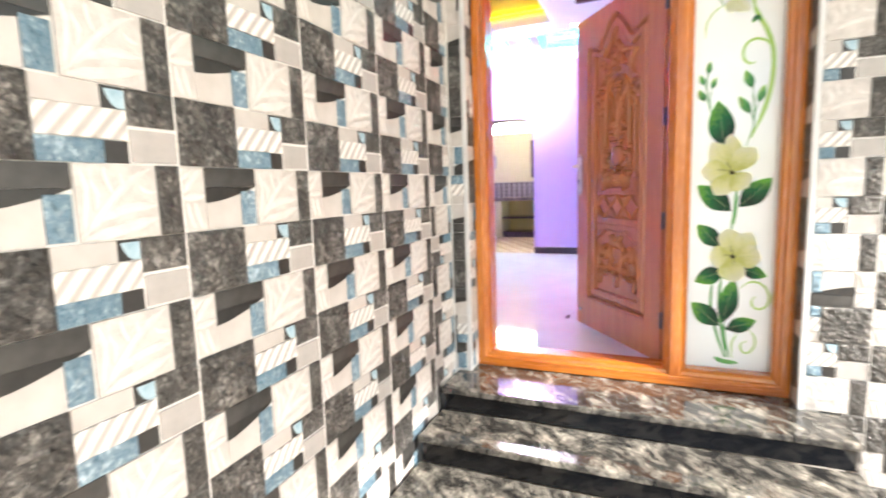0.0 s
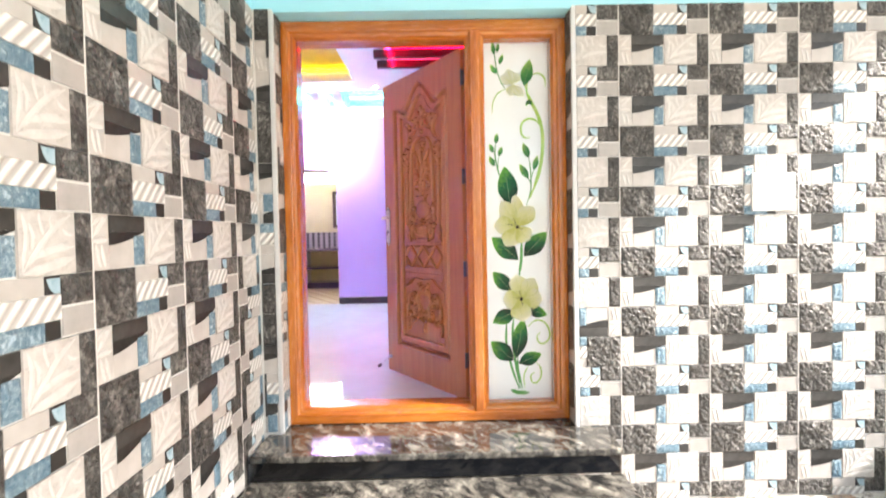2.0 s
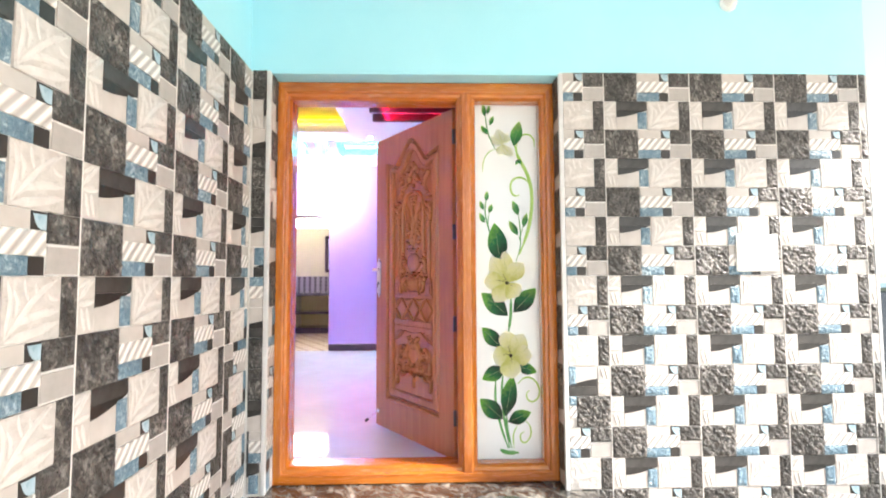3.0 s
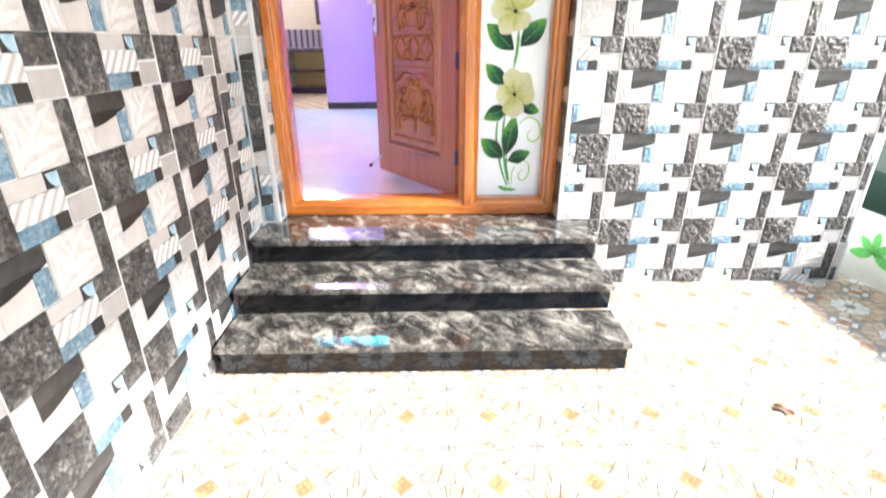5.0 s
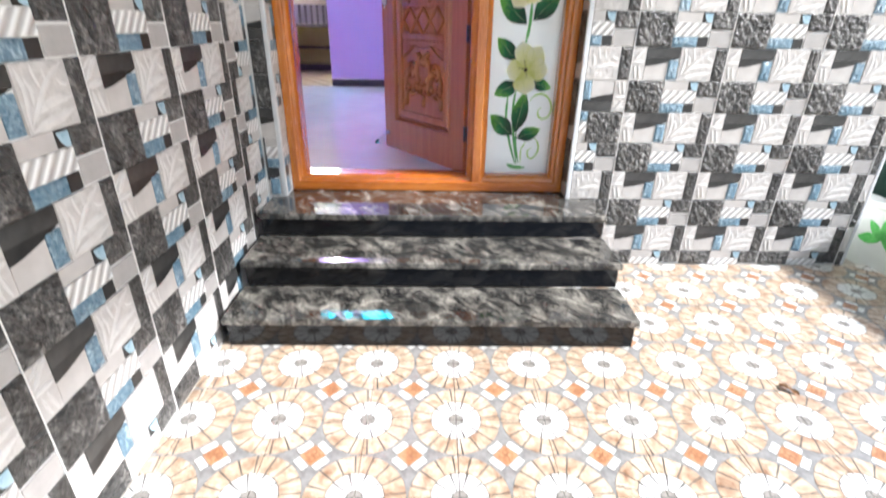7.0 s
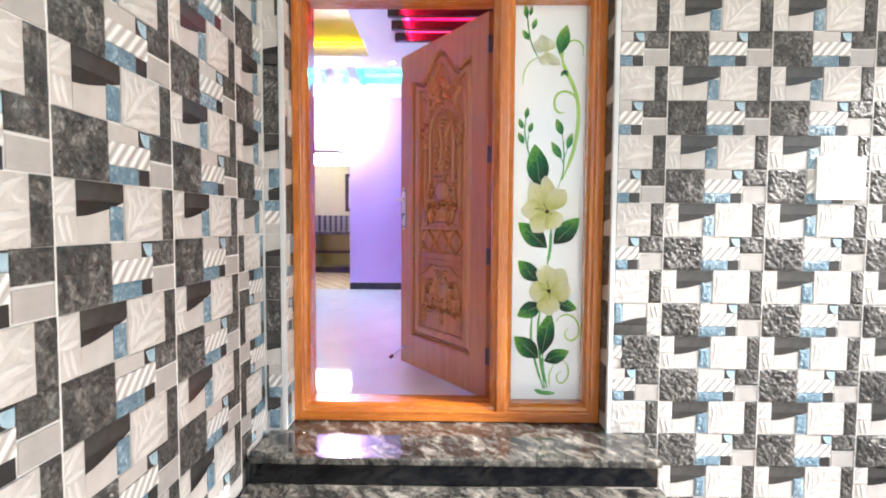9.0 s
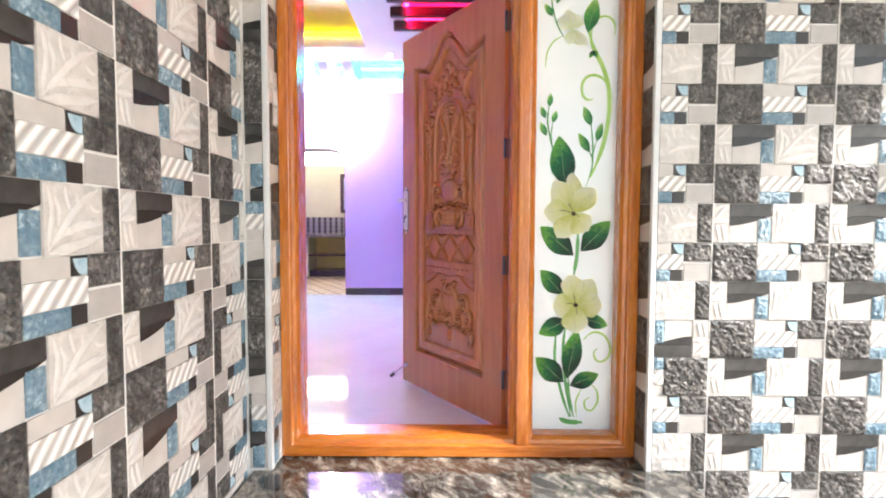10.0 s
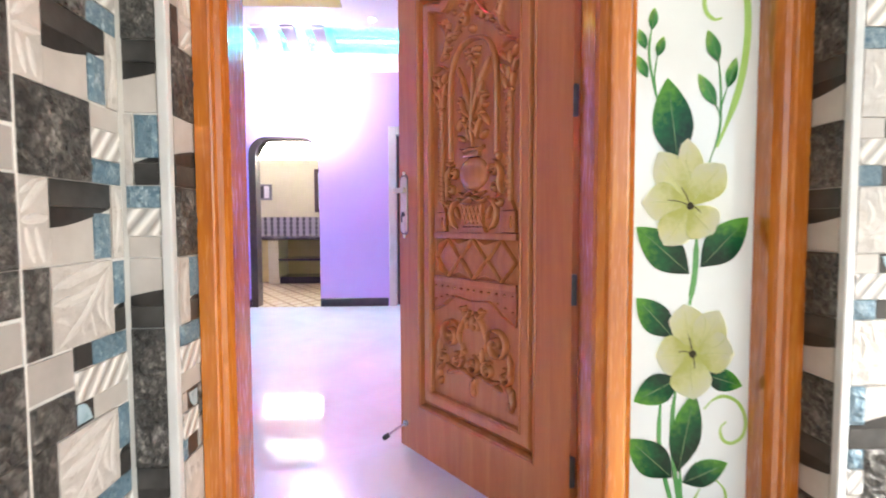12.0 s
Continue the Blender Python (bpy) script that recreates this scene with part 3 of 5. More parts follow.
def acanthus(x, z, turn, length, lobes=3, side=1):
    """A curling leaf: a rib with swelling lobes on its outer side."""
    a = radians(turn)
    way, across = Vector((math.cos(a), math.sin(a))), Vector((-math.sin(a), math.cos(a))) * side
    pts = [tuple(Vector((x, z)) + way * length * f + across * length * 0.22 * math.sin(math.pi * f * 0.9)) for f in (0, 0.25, 0.5, 0.75, 1.0)]
    rope(pts, length * 0.20, 0.015, 0.5, 4)
    for k in range(lobes):
        f = (k + 0.7) / lobes
        c = Vector((x, z)) + way * length * f + across * length * (0.22 * math.sin(math.pi * f * 0.9) + 0.17)
        lump(c.x, c.y, length * 0.36, length * 0.20, turn + side * 48, 0.016)
    tip = Vector(pts[-1]) + across * length * 0.06
    lump(tip.x, tip.y, length * 0.20, length * 0.20, 0, 0.018)


BAND_L, BAND_R, BAND_Z = MID - 0.212, MID + 0.212, 1.2315
# lattice band: rails, diamonds with a raised heart and half diamonds between
for z, w in ((1.150, 0.011), (1.312, 0.011)):
    add_box(bm, (BAND_L, FIELD - 0.002, z - w), (BAND_R, FIELD + 0.016, z + w), 0.004, 2)
for k in range(3):
    cx = MID + (k - 1) * 0.137
    tip = bm.verts.new((cx, FIELD + 0.017, BAND_Z))
    rim = [bm.verts.new((cx + dx, FIELD + 0.001, BAND_Z + dz)) for dx, dz in ((-0.056, 0), (0, 0.060), (0.056, 0), (0, -0.060))]
    for i in range(4):
        bm.faces.new((rim[i - 1], rim[i], tip))
    for s in (1, -1):
        add_rope(bm, [(cx - 0.066, FIELD, BAND_Z), (cx - 0.033, FIELD, BAND_Z + s * 0.035), (cx, FIELD, BAND_Z + s * 0.069)], OUT, 0.010, 0.015, 0.9, 4)
        add_rope(bm, [(cx, FIELD, BAND_Z + s * 0.069), (cx + 0.033, FIELD, BAND_Z + s * 0.035), (cx + 0.066, FIELD, BAND_Z)], OUT, 0.010, 0.015, 0.9, 4)
for k in range(4):
    cx = MID + (k - 1.5) * 0.137
    for s in (1, -1):
        wide = 0.056
        lo, hi = max(cx - wide, BAND_L), min(cx + wide, BAND_R)
        tip = bm.verts.new(((lo + hi) / 2, FIELD + 0.014, BAND_Z + s * 0.050))
        rim = [bm.verts.new((x, FIELD + 0.001, z)) for x, z in ((lo, BAND_Z + s * 0.068), (hi, BAND_Z + s * 0.068), (min(max(cx, lo), hi), BAND_Z + s * 0.010))]
        for i in range(3):
            bm.faces.new((rim[i - 1], rim[i], tip))

# apron with a waved lower edge and studs
APRON = ((0.0, 1.086), (0.05, 1.090), (0.095, 1.094), (0.125, 1.078), (0.15, 1.058), (0.175, 1.046), (0.195, 1.036), (0.212, 1.030))
plate([(MID + d, z) for d, z in APRON] + [(MID + 0.212, 1.140), (MID - 0.212, 1.140)] + [(MID - d, z) for d, z in APRON[:0:-1]], 0.012, 0.002)
for s in (1, -1):
    rope([(MID + s * d, z) for d, z in APRON], 0.009, 0.017, 0.9, 3)
    for k in range(6):
        lump(MID + s * (0.016 + 0.036 * k), 1.124, 0.010, 0.010, 0, 0.017)
    for k in range(3):
        lump(MID + s * (0.130 + 0.034 * k), 1.094 - 0.010 * k, 0.010, 0.010, 0, 0.017)

for s in (1, -1):
    X = lambda d: MID + s * d
    A = lambda a: a if s > 0 else 180 - a
    # lower scrollwork
    scroll(X(0.118), 0.950, 0.058, A(170), -s * 560, 0.017, 0.018)
    scroll(X(0.160), 0.855, 0.030, A(110), -s * 470, 0.014)
    scroll(X(0.080), 0.862, 0.032, A(60), s * 470, 0.014)
    rope([(X(0.172), 0.935), (X(0.182), 0.900), (X(0.178), 0.870), (X(0.150), 0.845)], 0.016, 0.016)
    rope([(X(0.155), 0.835), (X(0.180), 0.815), (X(0.192), 0.785), (X(0.190), 0.755)], 0.020, 0.016)
    lump(X(0.186), 0.800, 0.050, 0.024, A(80), 0.017)
    lump(X(0.178), 0.762, 0.040, 0.020, A(110), 0.016)
    rope([(X(0.012), 1.050), (X(0.040), 1.020), (X(0.060), 0.990), (X(0.072), 0.955), (X(0.064), 0.920)], 0.018, 0.016)
    acanthus(X(0.030), 0.985, A(62), 0.075, 3, s)
    acanthus(X(0.052), 0.930, A(-70), 0.062, 2, -s)
    rope([(X(0.0), 0.815), (X(0.045), 0.832), (X(0.095), 0.822), (X(0.150), 0.838)], 0.016, 0.015)
    lump(X(0.118), 0.812, 0.056, 0.020, A(-20), 0.015)
    # corner blocks, pilasters with twisted shafts and leafy capitals
    add_box(bm, (X(0.172) - 0.034, FIELD - 0.002, 1.325), (X(0.172) + 0.034, FIELD + 0.016, 1.395), 0.005, 2)
    add_box(bm, (X(0.172) - 0.020, FIELD + 0.012, 1.338), (X(0.172) + 0.020, FIELD + 0.022, 1.378), 0.004, 2)
    plate([(X(0.172) - 0.030, 1.395), (X(0.172) + 0.030, 1.395), (X(0.172) + 0.015, 1.428), (X(0.172) - 0.015, 1.428)], 0.013)
    rope([(X(0.172), 1.425), (X(0.172), 1.54), (X(0.172), 1.65), (X(0.172), 1.765)], 0.026, 0.013, 0.95, 4)
    for k in range(19):
        lump(X(0.172), 1.440 + k * 0.0172, 0.029, 0.0095, 28 * s, 0.016)
    add_box(bm, (X(0.172) - 0.020, FIELD - 0.002, 1.763), (X(0.172) + 0.020, FIELD + 0.017, 1.775), 0.003)
    plate([(X(0.172) - 0.016, 1.775), (X(0.172) + 0.016, 1.775), (X(0.172) + 0.030, 1.850), (X(0.172) - 0.030, 1.850)], 0.012)
    for d, z, t in ((-0.016, 1.795, 105), (0.016, 1.800, 75), (-0.024, 1.838, 115), (0.026, 1.842, 65), (0.0, 1.822, 90), (-0.026, 1.882, 130), (0.030, 1.886, 50), (0.004, 1.872, 90)):
        lump(X(0.172 + d), z, 0.050, 0.020, A(t), 0.018)
    rope([(X(0.140), 1.912), (X(0.172), 1.926), (X(0.206), 1.912)], 0.013, 0.016, 0.6, 4)
    # round arch on slim colonnettes
    rope([(X(0.117), 1.585), (X(0.117), 1.68), (X(0.117), 1.80), (X(0.112), 1.875), (X(0.088), 1.935), (X(0.048), 1.968), (X(0.0), 1.978)], 0.017, 0.015, 0.95, 6)
    lump(X(0.117), 1.580, 0.026, 0.020, 0, 0.017)
    # bracket scrolls beside the vase
    scroll(X(0.098), 1.535, 0.028, A(90), -s * 450, 0.012, 0.016)
    scroll(X(0.112), 1.470, 0.026, A(-90), s * 430, 0.012, 0.016)
    rope([(X(0.125), 1.555), (X(0.136), 1.520), (X(0.130), 1.485), (X(0.142), 1.450)], 0.014, 0.017)
    lump(X(0.128), 1.570, 0.030, 0.018, A(60), 0.018)
    rope([(X(0.060), 1.440), (X(0.100), 1.425), (X(0.118), 1.390), (X(0.104), 1.352), (X(0.078), 1.335)], 0.018, 0.016)
    scroll(X(0.130), 1.420, 0.018, A(180), -s * 400, 0.009, 0.016)
    lump(X(0.082), 1.392, 0.050, 0.016, A(70), 0.016)
    # spray of leaves within the arch
    acanthus(X(0.020), 1.640, A(58), 0.080, 3, s)
    acanthus(X(0.012), 1.715, A(66), 0.085, 3, -s)
    rope([(X(0.004), 1.730), (X(0.024), 1.790), (X(0.052), 1.850), (X(0.072), 1.900)], 0.015, 0.015)
    lump(X(0.060), 1.862, 0.090, 0.024, A(60), 0.016)
    lump(X(0.040), 1.800, 0.064, 0.022, A(70), 0.017)
    lump(X(0.066), 1.700, 0.052, 0.024, A(120), 0.017)
    lump(X(0.058), 1.650, 0.046, 0.022, A(35), 0.018)
    lump(X(0.026), 1.935, 0.034, 0.020, A(30), 0.016)
    # crest of leaves under the ogee
    acanthus(X(0.172), 1.945, A(112), 0.085, 3, s)
    acanthus(X(0.130), 1.990, A(58), 0.095, 3, s)
    acanthus(X(0.060), 2.020, A(25), 0.070, 2, -s)
    rope([(X(0.150), 1.975), (X(0.120), 2.015), (X(0.075), 2.035), (X(0.030), 2.085), (X(0.0), 2.130)], 0.016, 0.015)
    scroll(X(0.045), 2.052, 0.028, A(40), s * 430, 0.012, 0.016)
    lump(X(0.020), 2.120, 0.060, 0.026, A(62), 0.017)
    lump(X(0.052), 2.100, 0.044, 0.022, A(35), 0.016)
    lump(X(0.150), 2.085, 0.024, 0.018, A(20), 0.014)
    lump(X(0.100), 2.095, 0.026, 0.020, A(30), 0.014)
# vase: foot with a lattice, cloth, bowl and neck
plate([(MID - 0.074, 1.325), (MID + 0.074, 1.325), (MID + 0.066, 1.342), (MID - 0.066, 1.342)], 0.018)
plate([(MID - 0.058, 1.342), (MID + 0.058, 1.342), (MID + 0.050, 1.425), (MID - 0.050, 1.425)], 0.012)
for k in range(-2, 3):
    for s in (1, -1):
        xa, xb = MID + k * 0.020 - s * 0.014, MID + k * 0.020 + s * 0.014
        add_rope(bm, [(xa, FIELD + 0.011, 1.352), ((xa + xb) / 2, FIELD + 0.011, 1.384), (xb, FIELD + 0.011, 1.416)], OUT, 0.005, 0.006, 0.9, 4)
rope([(MID - 0.078, 1.442), (MID - 0.040, 1.430), (MID, 1.444), (MID + 0.040, 1.430), (MID + 0.078, 1.442)], 0.018, 0.020, 0.6, 4)
rope([(MID - 0.066, 1.462), (MID - 0.030, 1.452), (MID, 1.464), (MID + 0.030, 1.452), (MID + 0.066, 1.462)], 0.013, 0.018, 0.6, 4)
add_ball(bm, (MID, FIELD, 1.525), (0.075, 0.024, 0.058), 20, 12)
add_box(bm, (MID - 0.040, FIELD - 0.002, 1.580), (MID + 0.040, FIELD + 0.018, 1.600), 0.005, 2)
rope([(MID - 0.058, 1.612), (MID - 0.030, 1.604), (MID, 1.608), (MID + 0.030, 1.604), (MID + 0.058, 1.612)], 0.018, 0.020, 0.6, 4)
rope([(MID, 1.61), (MID + 0.005, 1.70), (MID - 0.005, 1.80), (MID, 1.89)], 0.014, 0.015)
for k in range(6):
    lump(MID + 0.022 * math.cos(k * 1.047), 1.918 + 0.022 * math.sin(k * 1.047), 0.032, 0.020, math.degrees(k * 1.047), 0.016)
lump(MID, 1.918, 0.020, 0.020, 0, 0.021)
lump(MID, 2.150, 0.050, 0.028, 90, 0.018)
lump(MID, 2.010, 0.034, 0.030, 0, 0.018)
# middle of the lower field
lump(MID, 1.010, 0.060, 0.026, 90, 0.018)
scroll(MID, 0.862, 0.034, 90, 500, 0.014, 0.016)
rope([(MID - 0.012, 0.815), (MID, 0.790), (MID + 0.004, 0.760)], 0.024, 0.014)
lump(MID, 0.765, 0.040, 0.030, 90, 0.014)
bmesh.ops.recalc_face_normals(bm, faces=bm.faces)
carving = part("carving", bm, CARVED_WOOD, door, "deeply carved vase, flowers, columns and scrolls", True)
carving.data.set_sharp_from_angle(angle=radians(48))

# lock plate with lever, on the free stile
plate_outline = [(0.818 + 0.022 * math.cos(a), 1.43 + 0.02 * math.sin(a) + (0.095 if math.sin(a) > 0 else -0.095)) for a in [2 * math.pi * k / 20 for k in range(20)]]
bm = bmesh.new()
add_prism(bm, plate_outline, lambda u, v, h: (u, h, v), 0.006, 0, 0.003)
add_cyl(bm, (0.818, 0.0, 1.552), (0.818, 0.006, 1.562), 0.008, 0.004, 10)
add_cyl(bm, (0.818, 0.0, 1.308), (0.818, 0.006, 1.298), 0.008, 0.004, 10)
backing = [(0.818 + (u - 0.818) * 1.28, 1.43 + (v - 1.43) * 1.07) for u, v in plate_outline]
lock = part("lock_plate", bm, LOCK_METAL, door, "pale satin brass lock plate")
bm = bmesh.new()
add_cyl(bm, (0.818, 0.004, 1.485), (0.818, 0.045, 1.485), 0.009, 0.008, 14)
add_box(bm, (0.752, 0.036, 1.475), (0.829, 0.051, 1.495), 0.005, 2)
part("lever", bm, LOCK_METAL, lock, "satin brass lever handle")
bm = bmesh.new()
add_cyl(bm, (0.818, 0.005, 1.392), (0.818, 0.010, 1.392), 0.010, 0.010, 14)
add_box(bm, (0.826, 0.005, 1.360), (0.832, 0.0095, 1.388), 0.001)
part("keyhole", bm, BLACK, lock)
part("backing_plate", add_prism(bmesh.new(), backing, lambda u, v, h: (u, h, v), 0.0025, 0, 0.001), LEVER_METAL, lock, "dark bronze backing plate")
stop = part("door_stop", add_cyl(add_cyl(bmesh.new(), (0.815, 0.0, 0.535), (0.815, 0.010, 0.535), 0.014, 0.012, 14), (0.815, 0.008, 0.535), (0.900, 0.044, 0.462), 0.0045, 0.0045, 10), CHROME, door, "steel rod door stop")
part("rubber_tip", add_cyl(bmesh.new(), (0.892, 0.041, 0.468), (0.912, 0.049, 0.452), 0.010, 0.011, 12), BLACK, stop, "black rubber tip")
for z in (0.62, 1.13, 1.64, 2.18):
    bm = bmesh.new()
    add_box(bm, (-0.012, -0.006, z), (0.001, 0.002, z + 0.085), 0.001)
    add_cyl(bm, (-0.006, 0.004, z), (-0.006, 0.004, z + 0.085), 0.005, 0.005, 10)
    h = part("hinge", bm, DARK_METAL, door, "dark steel butt hinge")

# ---- painted flowers on the sidelight glass; design units of 3 mm from the pane's lower left corner ----
painting = thing("glass_painting", "painted climbing stem with yellow flowers and green leaves on glass", "glass painting", (0.047, GLASS_Y, 0.453))


def unit(a, b, h=0.0):
    return Vector((a * 0.0031, -0.0010 - h, b * 0.0030))


def leaf_paint(name, deep, mid_tone, pale):
    m = Nodes(name)
    c = m.coords("Generated")
    sep = m.node("ShaderNodeSeparateXYZ", Vector=c)
    n = m.noise(m.coords(), 60.0, 4.0)
    along = m.math("ADD", sep.outputs["X"], m.math("MULTIPLY", m.math("SUBTRACT", n, 0.5), 0.6))
    along = m.math("ADD", along, m.math("MULTIPLY", m.math("SUBTRACT", sep.outputs["Z"], 0.5), 0.45))
    return m.end(m.ramp(along, (0.2, deep), (0.58, mid_tone), (0.92, pale)), 0.18)


DEEP_GREEN = leaf_paint("deep green leaf paint", (0.005, 0.060, 0.026), (0.012, 0.19, 0.055), (0.16, 0.52, 0.07))
FRESH_GREEN = leaf_paint("fresh green leaf paint", (0.05, 0.28, 0.09), (0.12, 0.47, 0.12), (0.40, 0.70, 0.18))
STEM_GREEN = mottled("green stem paint", (0.05, 0.26, 0.07), (0.14, 0.40, 0.12), 8.0, 0.2, 60.0, 0.02)
LIME = mottled("lime curl paint", (0.28, 0.52, 0.10), (0.42, 0.64, 0.20), 8.0, 0.2, 60.0, 0.02)
VEIN = mottled("pale leaf vein paint", (0.16, 0.40, 0.16), (0.25, 0.50, 0.22), 20.0, 0.2, 60.0, 0.02)
PETAL = leaf_paint("yellow petal paint", (0.74, 0.77, 0.24), (0.95, 0.95, 0.54), (0.97, 0.97, 0.74))
PALE_PETAL = leaf_paint("pale petal paint", (0.80, 0.86, 0.60), (0.86, 0.90, 0.73), (0.88, 0.92, 0.80))
PETAL_FOLD = mottled("olive petal fold", (0.66, 0.70, 0.26), (0.76, 0.79, 0.36), 20.0, 0.3, 60.0, 0.02)
HEART = mottled("dark flower heart", (0.02, 0.018, 0.008), (0.06, 0.05, 0.02), 40.0, 0.9, 90.0)


def blade(name, base, tip, wide, material, h=0.0006, bow=0.0, vein=True, full=0.45, line_paint=None, blunt=0.85):
    """A leaf or petal as a thin domed plate of its own, along local x."""
    a, b = unit(*base), unit(*tip)
    way = b - a
    length = way.length
    turn = math.degrees(math.atan2(way.z, way.x))
    bm = bmesh.new()
    n = 10
    w = wide * 0.0031 / 2
    rows = []
    for k in range(n + 1):
        t = k / n
        r = (math.sin(math.pi * min(1, t / (2 * full))) if t < full else math.cos(math.pi / 2 * (t - full) / (1 - full)) ** blunt) if 0 < t < 1 else 0.02
        c = bow * length * math.sin(math.pi * t)
        rows.append([bm.verts.new((t * length, -0.0002, c + w * r)), bm.verts.new((t * length, -0.0010, c)), bm.verts.new((t * length, -0.0002, c - w * r))])
    for p, q in zip(rows, rows[1:]):
        bm.faces.new((p[0], q[0], q[1], p[1]))
        bm.faces.new((p[1], q[1], q[2], p[2]))
    lower_edge = [(r[2].co.x, r[2].co.z + 0.001) for r in rows[2:8]]
    bmesh.ops.solidify(bm, geom=bm.faces[:], thickness=0.0004)
    ob = part(name, bm, material, painting, "", False)
    ob.matrix_local = Matrix.Translation(a + Vector((0, -h, 0))) @ pose(0, 0, 0, 0, -turn, 0)
    if vein:
        line = [(t * length, -0.0012, bow * length * math.sin(math.pi * t)) for t in (0.05, 0.25, 0.45, 0.65, 0.85)]
        part("leaf_vein", add_rope(bmesh.new(), line, (0, -1, 0), 0.0018, 0.0006), line_paint or VEIN, ob)
        if line_paint:
            # shaded edge of a petal
            rim = [(rows_at[0], -0.0008, rows_at[1]) for rows_at in lower_edge]
            part("petal_shade", add_rope(bmesh.new(), rim, (0, -1, 0), 0.0032, 0.0006), line_paint, ob)
    return ob


def stem(points, wide, material=None, name="stem"):
    line = smooth_line([unit(*p) for p in points], 5)
    return part(name, add_rope(bmesh.new(), line, (0, -1, 0), wide * 0.0031, 0.0008, 0.5, 4), material or STEM_GREEN, painting)


def flower(center, petals, material=PETAL, stamens=()):
    """Petals from the centre to their tips, the later ones over the earlier; petals: tip and width."""
    for k, (tip, wide) in enumerate(petals):
        blade("petal", center, tip, wide, material, 0.0012 + 0.0005 * k, 0.05 * math.sin(k * 2.1 + center[1]), True, 0.60, PETAL_FOLD, 0.80)
    if stamens:
        c = unit(*center)
        part("flower_heart", add_ball(bmesh.new(), (c.x, c.y - 0.0048, c.z), (0.010, 0.0016, 0.010), 10, 6), HEART, painting)
        for tip in stamens:
            mid_way = ((center[0] + tip[0]) / 2, (center[1] + tip[1]) / 2 + 1.5)
            line = [unit(*q, 0.0052) for q in (center, mid_way, tip)]
            part("stamen", add_rope(bmesh.new(), smooth_line(line, 4), (0, -1, 0), 0.0022, 0.0005, 0.5, 4), HEART, painting)


for points, wide, paint in (
        ([(72, 568), (76, 552), (82, 538), (92, 518), (100, 490), (101, 456), (96, 420), (87, 390), (77, 366)], 6.0, LIME),
        ([(99, 492), (92, 503), (81, 508), (70, 505), (64, 495), (65, 481), (72, 474), (79, 475)], 3.6, LIME),
        ([(76, 553), (76, 573), (85, 586), (97, 588), (106, 579), (107, 564)], 2.8, LIME),
        ([(37, 562), (24, 553), (16, 538), (14, 518)], 1.8, LIME),
        ([(38, 560), (28, 580), (22, 605), (20, 628)], 2.0, STEM_GREEN),
        ([(71, 352), (79, 378), (80, 400), (79, 422), (77, 440)], 2.0, STEM_GREEN),
        ([(85, 417), (81, 403), (80, 392)], 1.4, STEM_GREEN), ([(75, 403), (79, 394), (80, 385)], 1.4, STEM_GREEN),
        ([(28, 398), (22, 421), (18, 445), (20, 468)], 2.2, STEM_GREEN),
        ([(25, 443), (23, 425), (25, 410)], 1.4, STEM_GREEN),
        ([(62, 290), (61, 256), (57, 228)], 5.0, STEM_GREEN),
        ([(34, 150), (33, 104), (42, 60), (54, 22)], 4.0, STEM_GREEN),
        ([(47, 158), (44, 122), (47, 80), (56, 22)], 4.0, STEM_GREEN),
        ([(52, 80), (53, 55), (60, 22)], 3.6, STEM_GREEN),
        ([(64, 22), (63, 45), (70, 62)], 2.2, LIME),
        ([(72, 135), (80, 143), (90, 146), (102, 140), (109, 125), (107, 110), (97, 103), (89, 107), (87, 117), (92, 123)], 3.0, LIME),
        ([(84, 70), (92, 60), (93, 44), (85, 32), (77, 34), (75, 45), (82, 51)], 2.6, LIME),
        ([(40, 20), (52, 15), (72, 14)], 7.0, STEM_GREEN)):
    stem(points, wide, paint)

for base, tip, wide, paint in (
        ((19, 622), (16, 645), 8, FRESH_GREEN), ((28, 605), (34, 623), 8, FRESH_GREEN), ((23, 588), (12, 605), 9, FRESH_GREEN), ((24, 626), (27, 643), 6, FRESH_GREEN),
        ((70, 566), (81, 613), 21, FRESH_GREEN), ((79, 542), (73, 531), 6, DEEP_GREEN), ((79, 542), (84, 531), 6, DEEP_GREEN),
        ((20, 464), (22, 483), 8, FRESH_GREEN), ((15, 448), (9, 465), 8, FRESH_GREEN), ((25, 442), (30, 459), 8, FRESH_GREEN), ((17, 424), (8, 443), 9, FRESH_GREEN),
        ((77, 438), (67, 465), 12, FRESH_GREEN), ((85, 416), (92, 442), 10, FRESH_GREEN), ((76, 401), (60, 428), 12, FRESH_GREEN),
        ((44, 352), (34, 424), 35, DEEP_GREEN),
        ((56, 256), (10, 297), 31, DEEP_GREEN), ((66, 262), (106, 305), 31, DEEP_GREEN),
        ((43, 200), (11, 235), 26, DEEP_GREEN), ((49, 163), (10, 143), 27, DEEP_GREEN), ((72, 166), (105, 155), 20, DEEP_GREEN),
        ((50, 78), (63, 150), 28, DEEP_GREEN), ((45, 73), (6, 109), 30, DEEP_GREEN), ((54, 68), (94, 85), 24, DEEP_GREEN)):
    blade("leaf", base, tip, wide, paint, 0.0009)

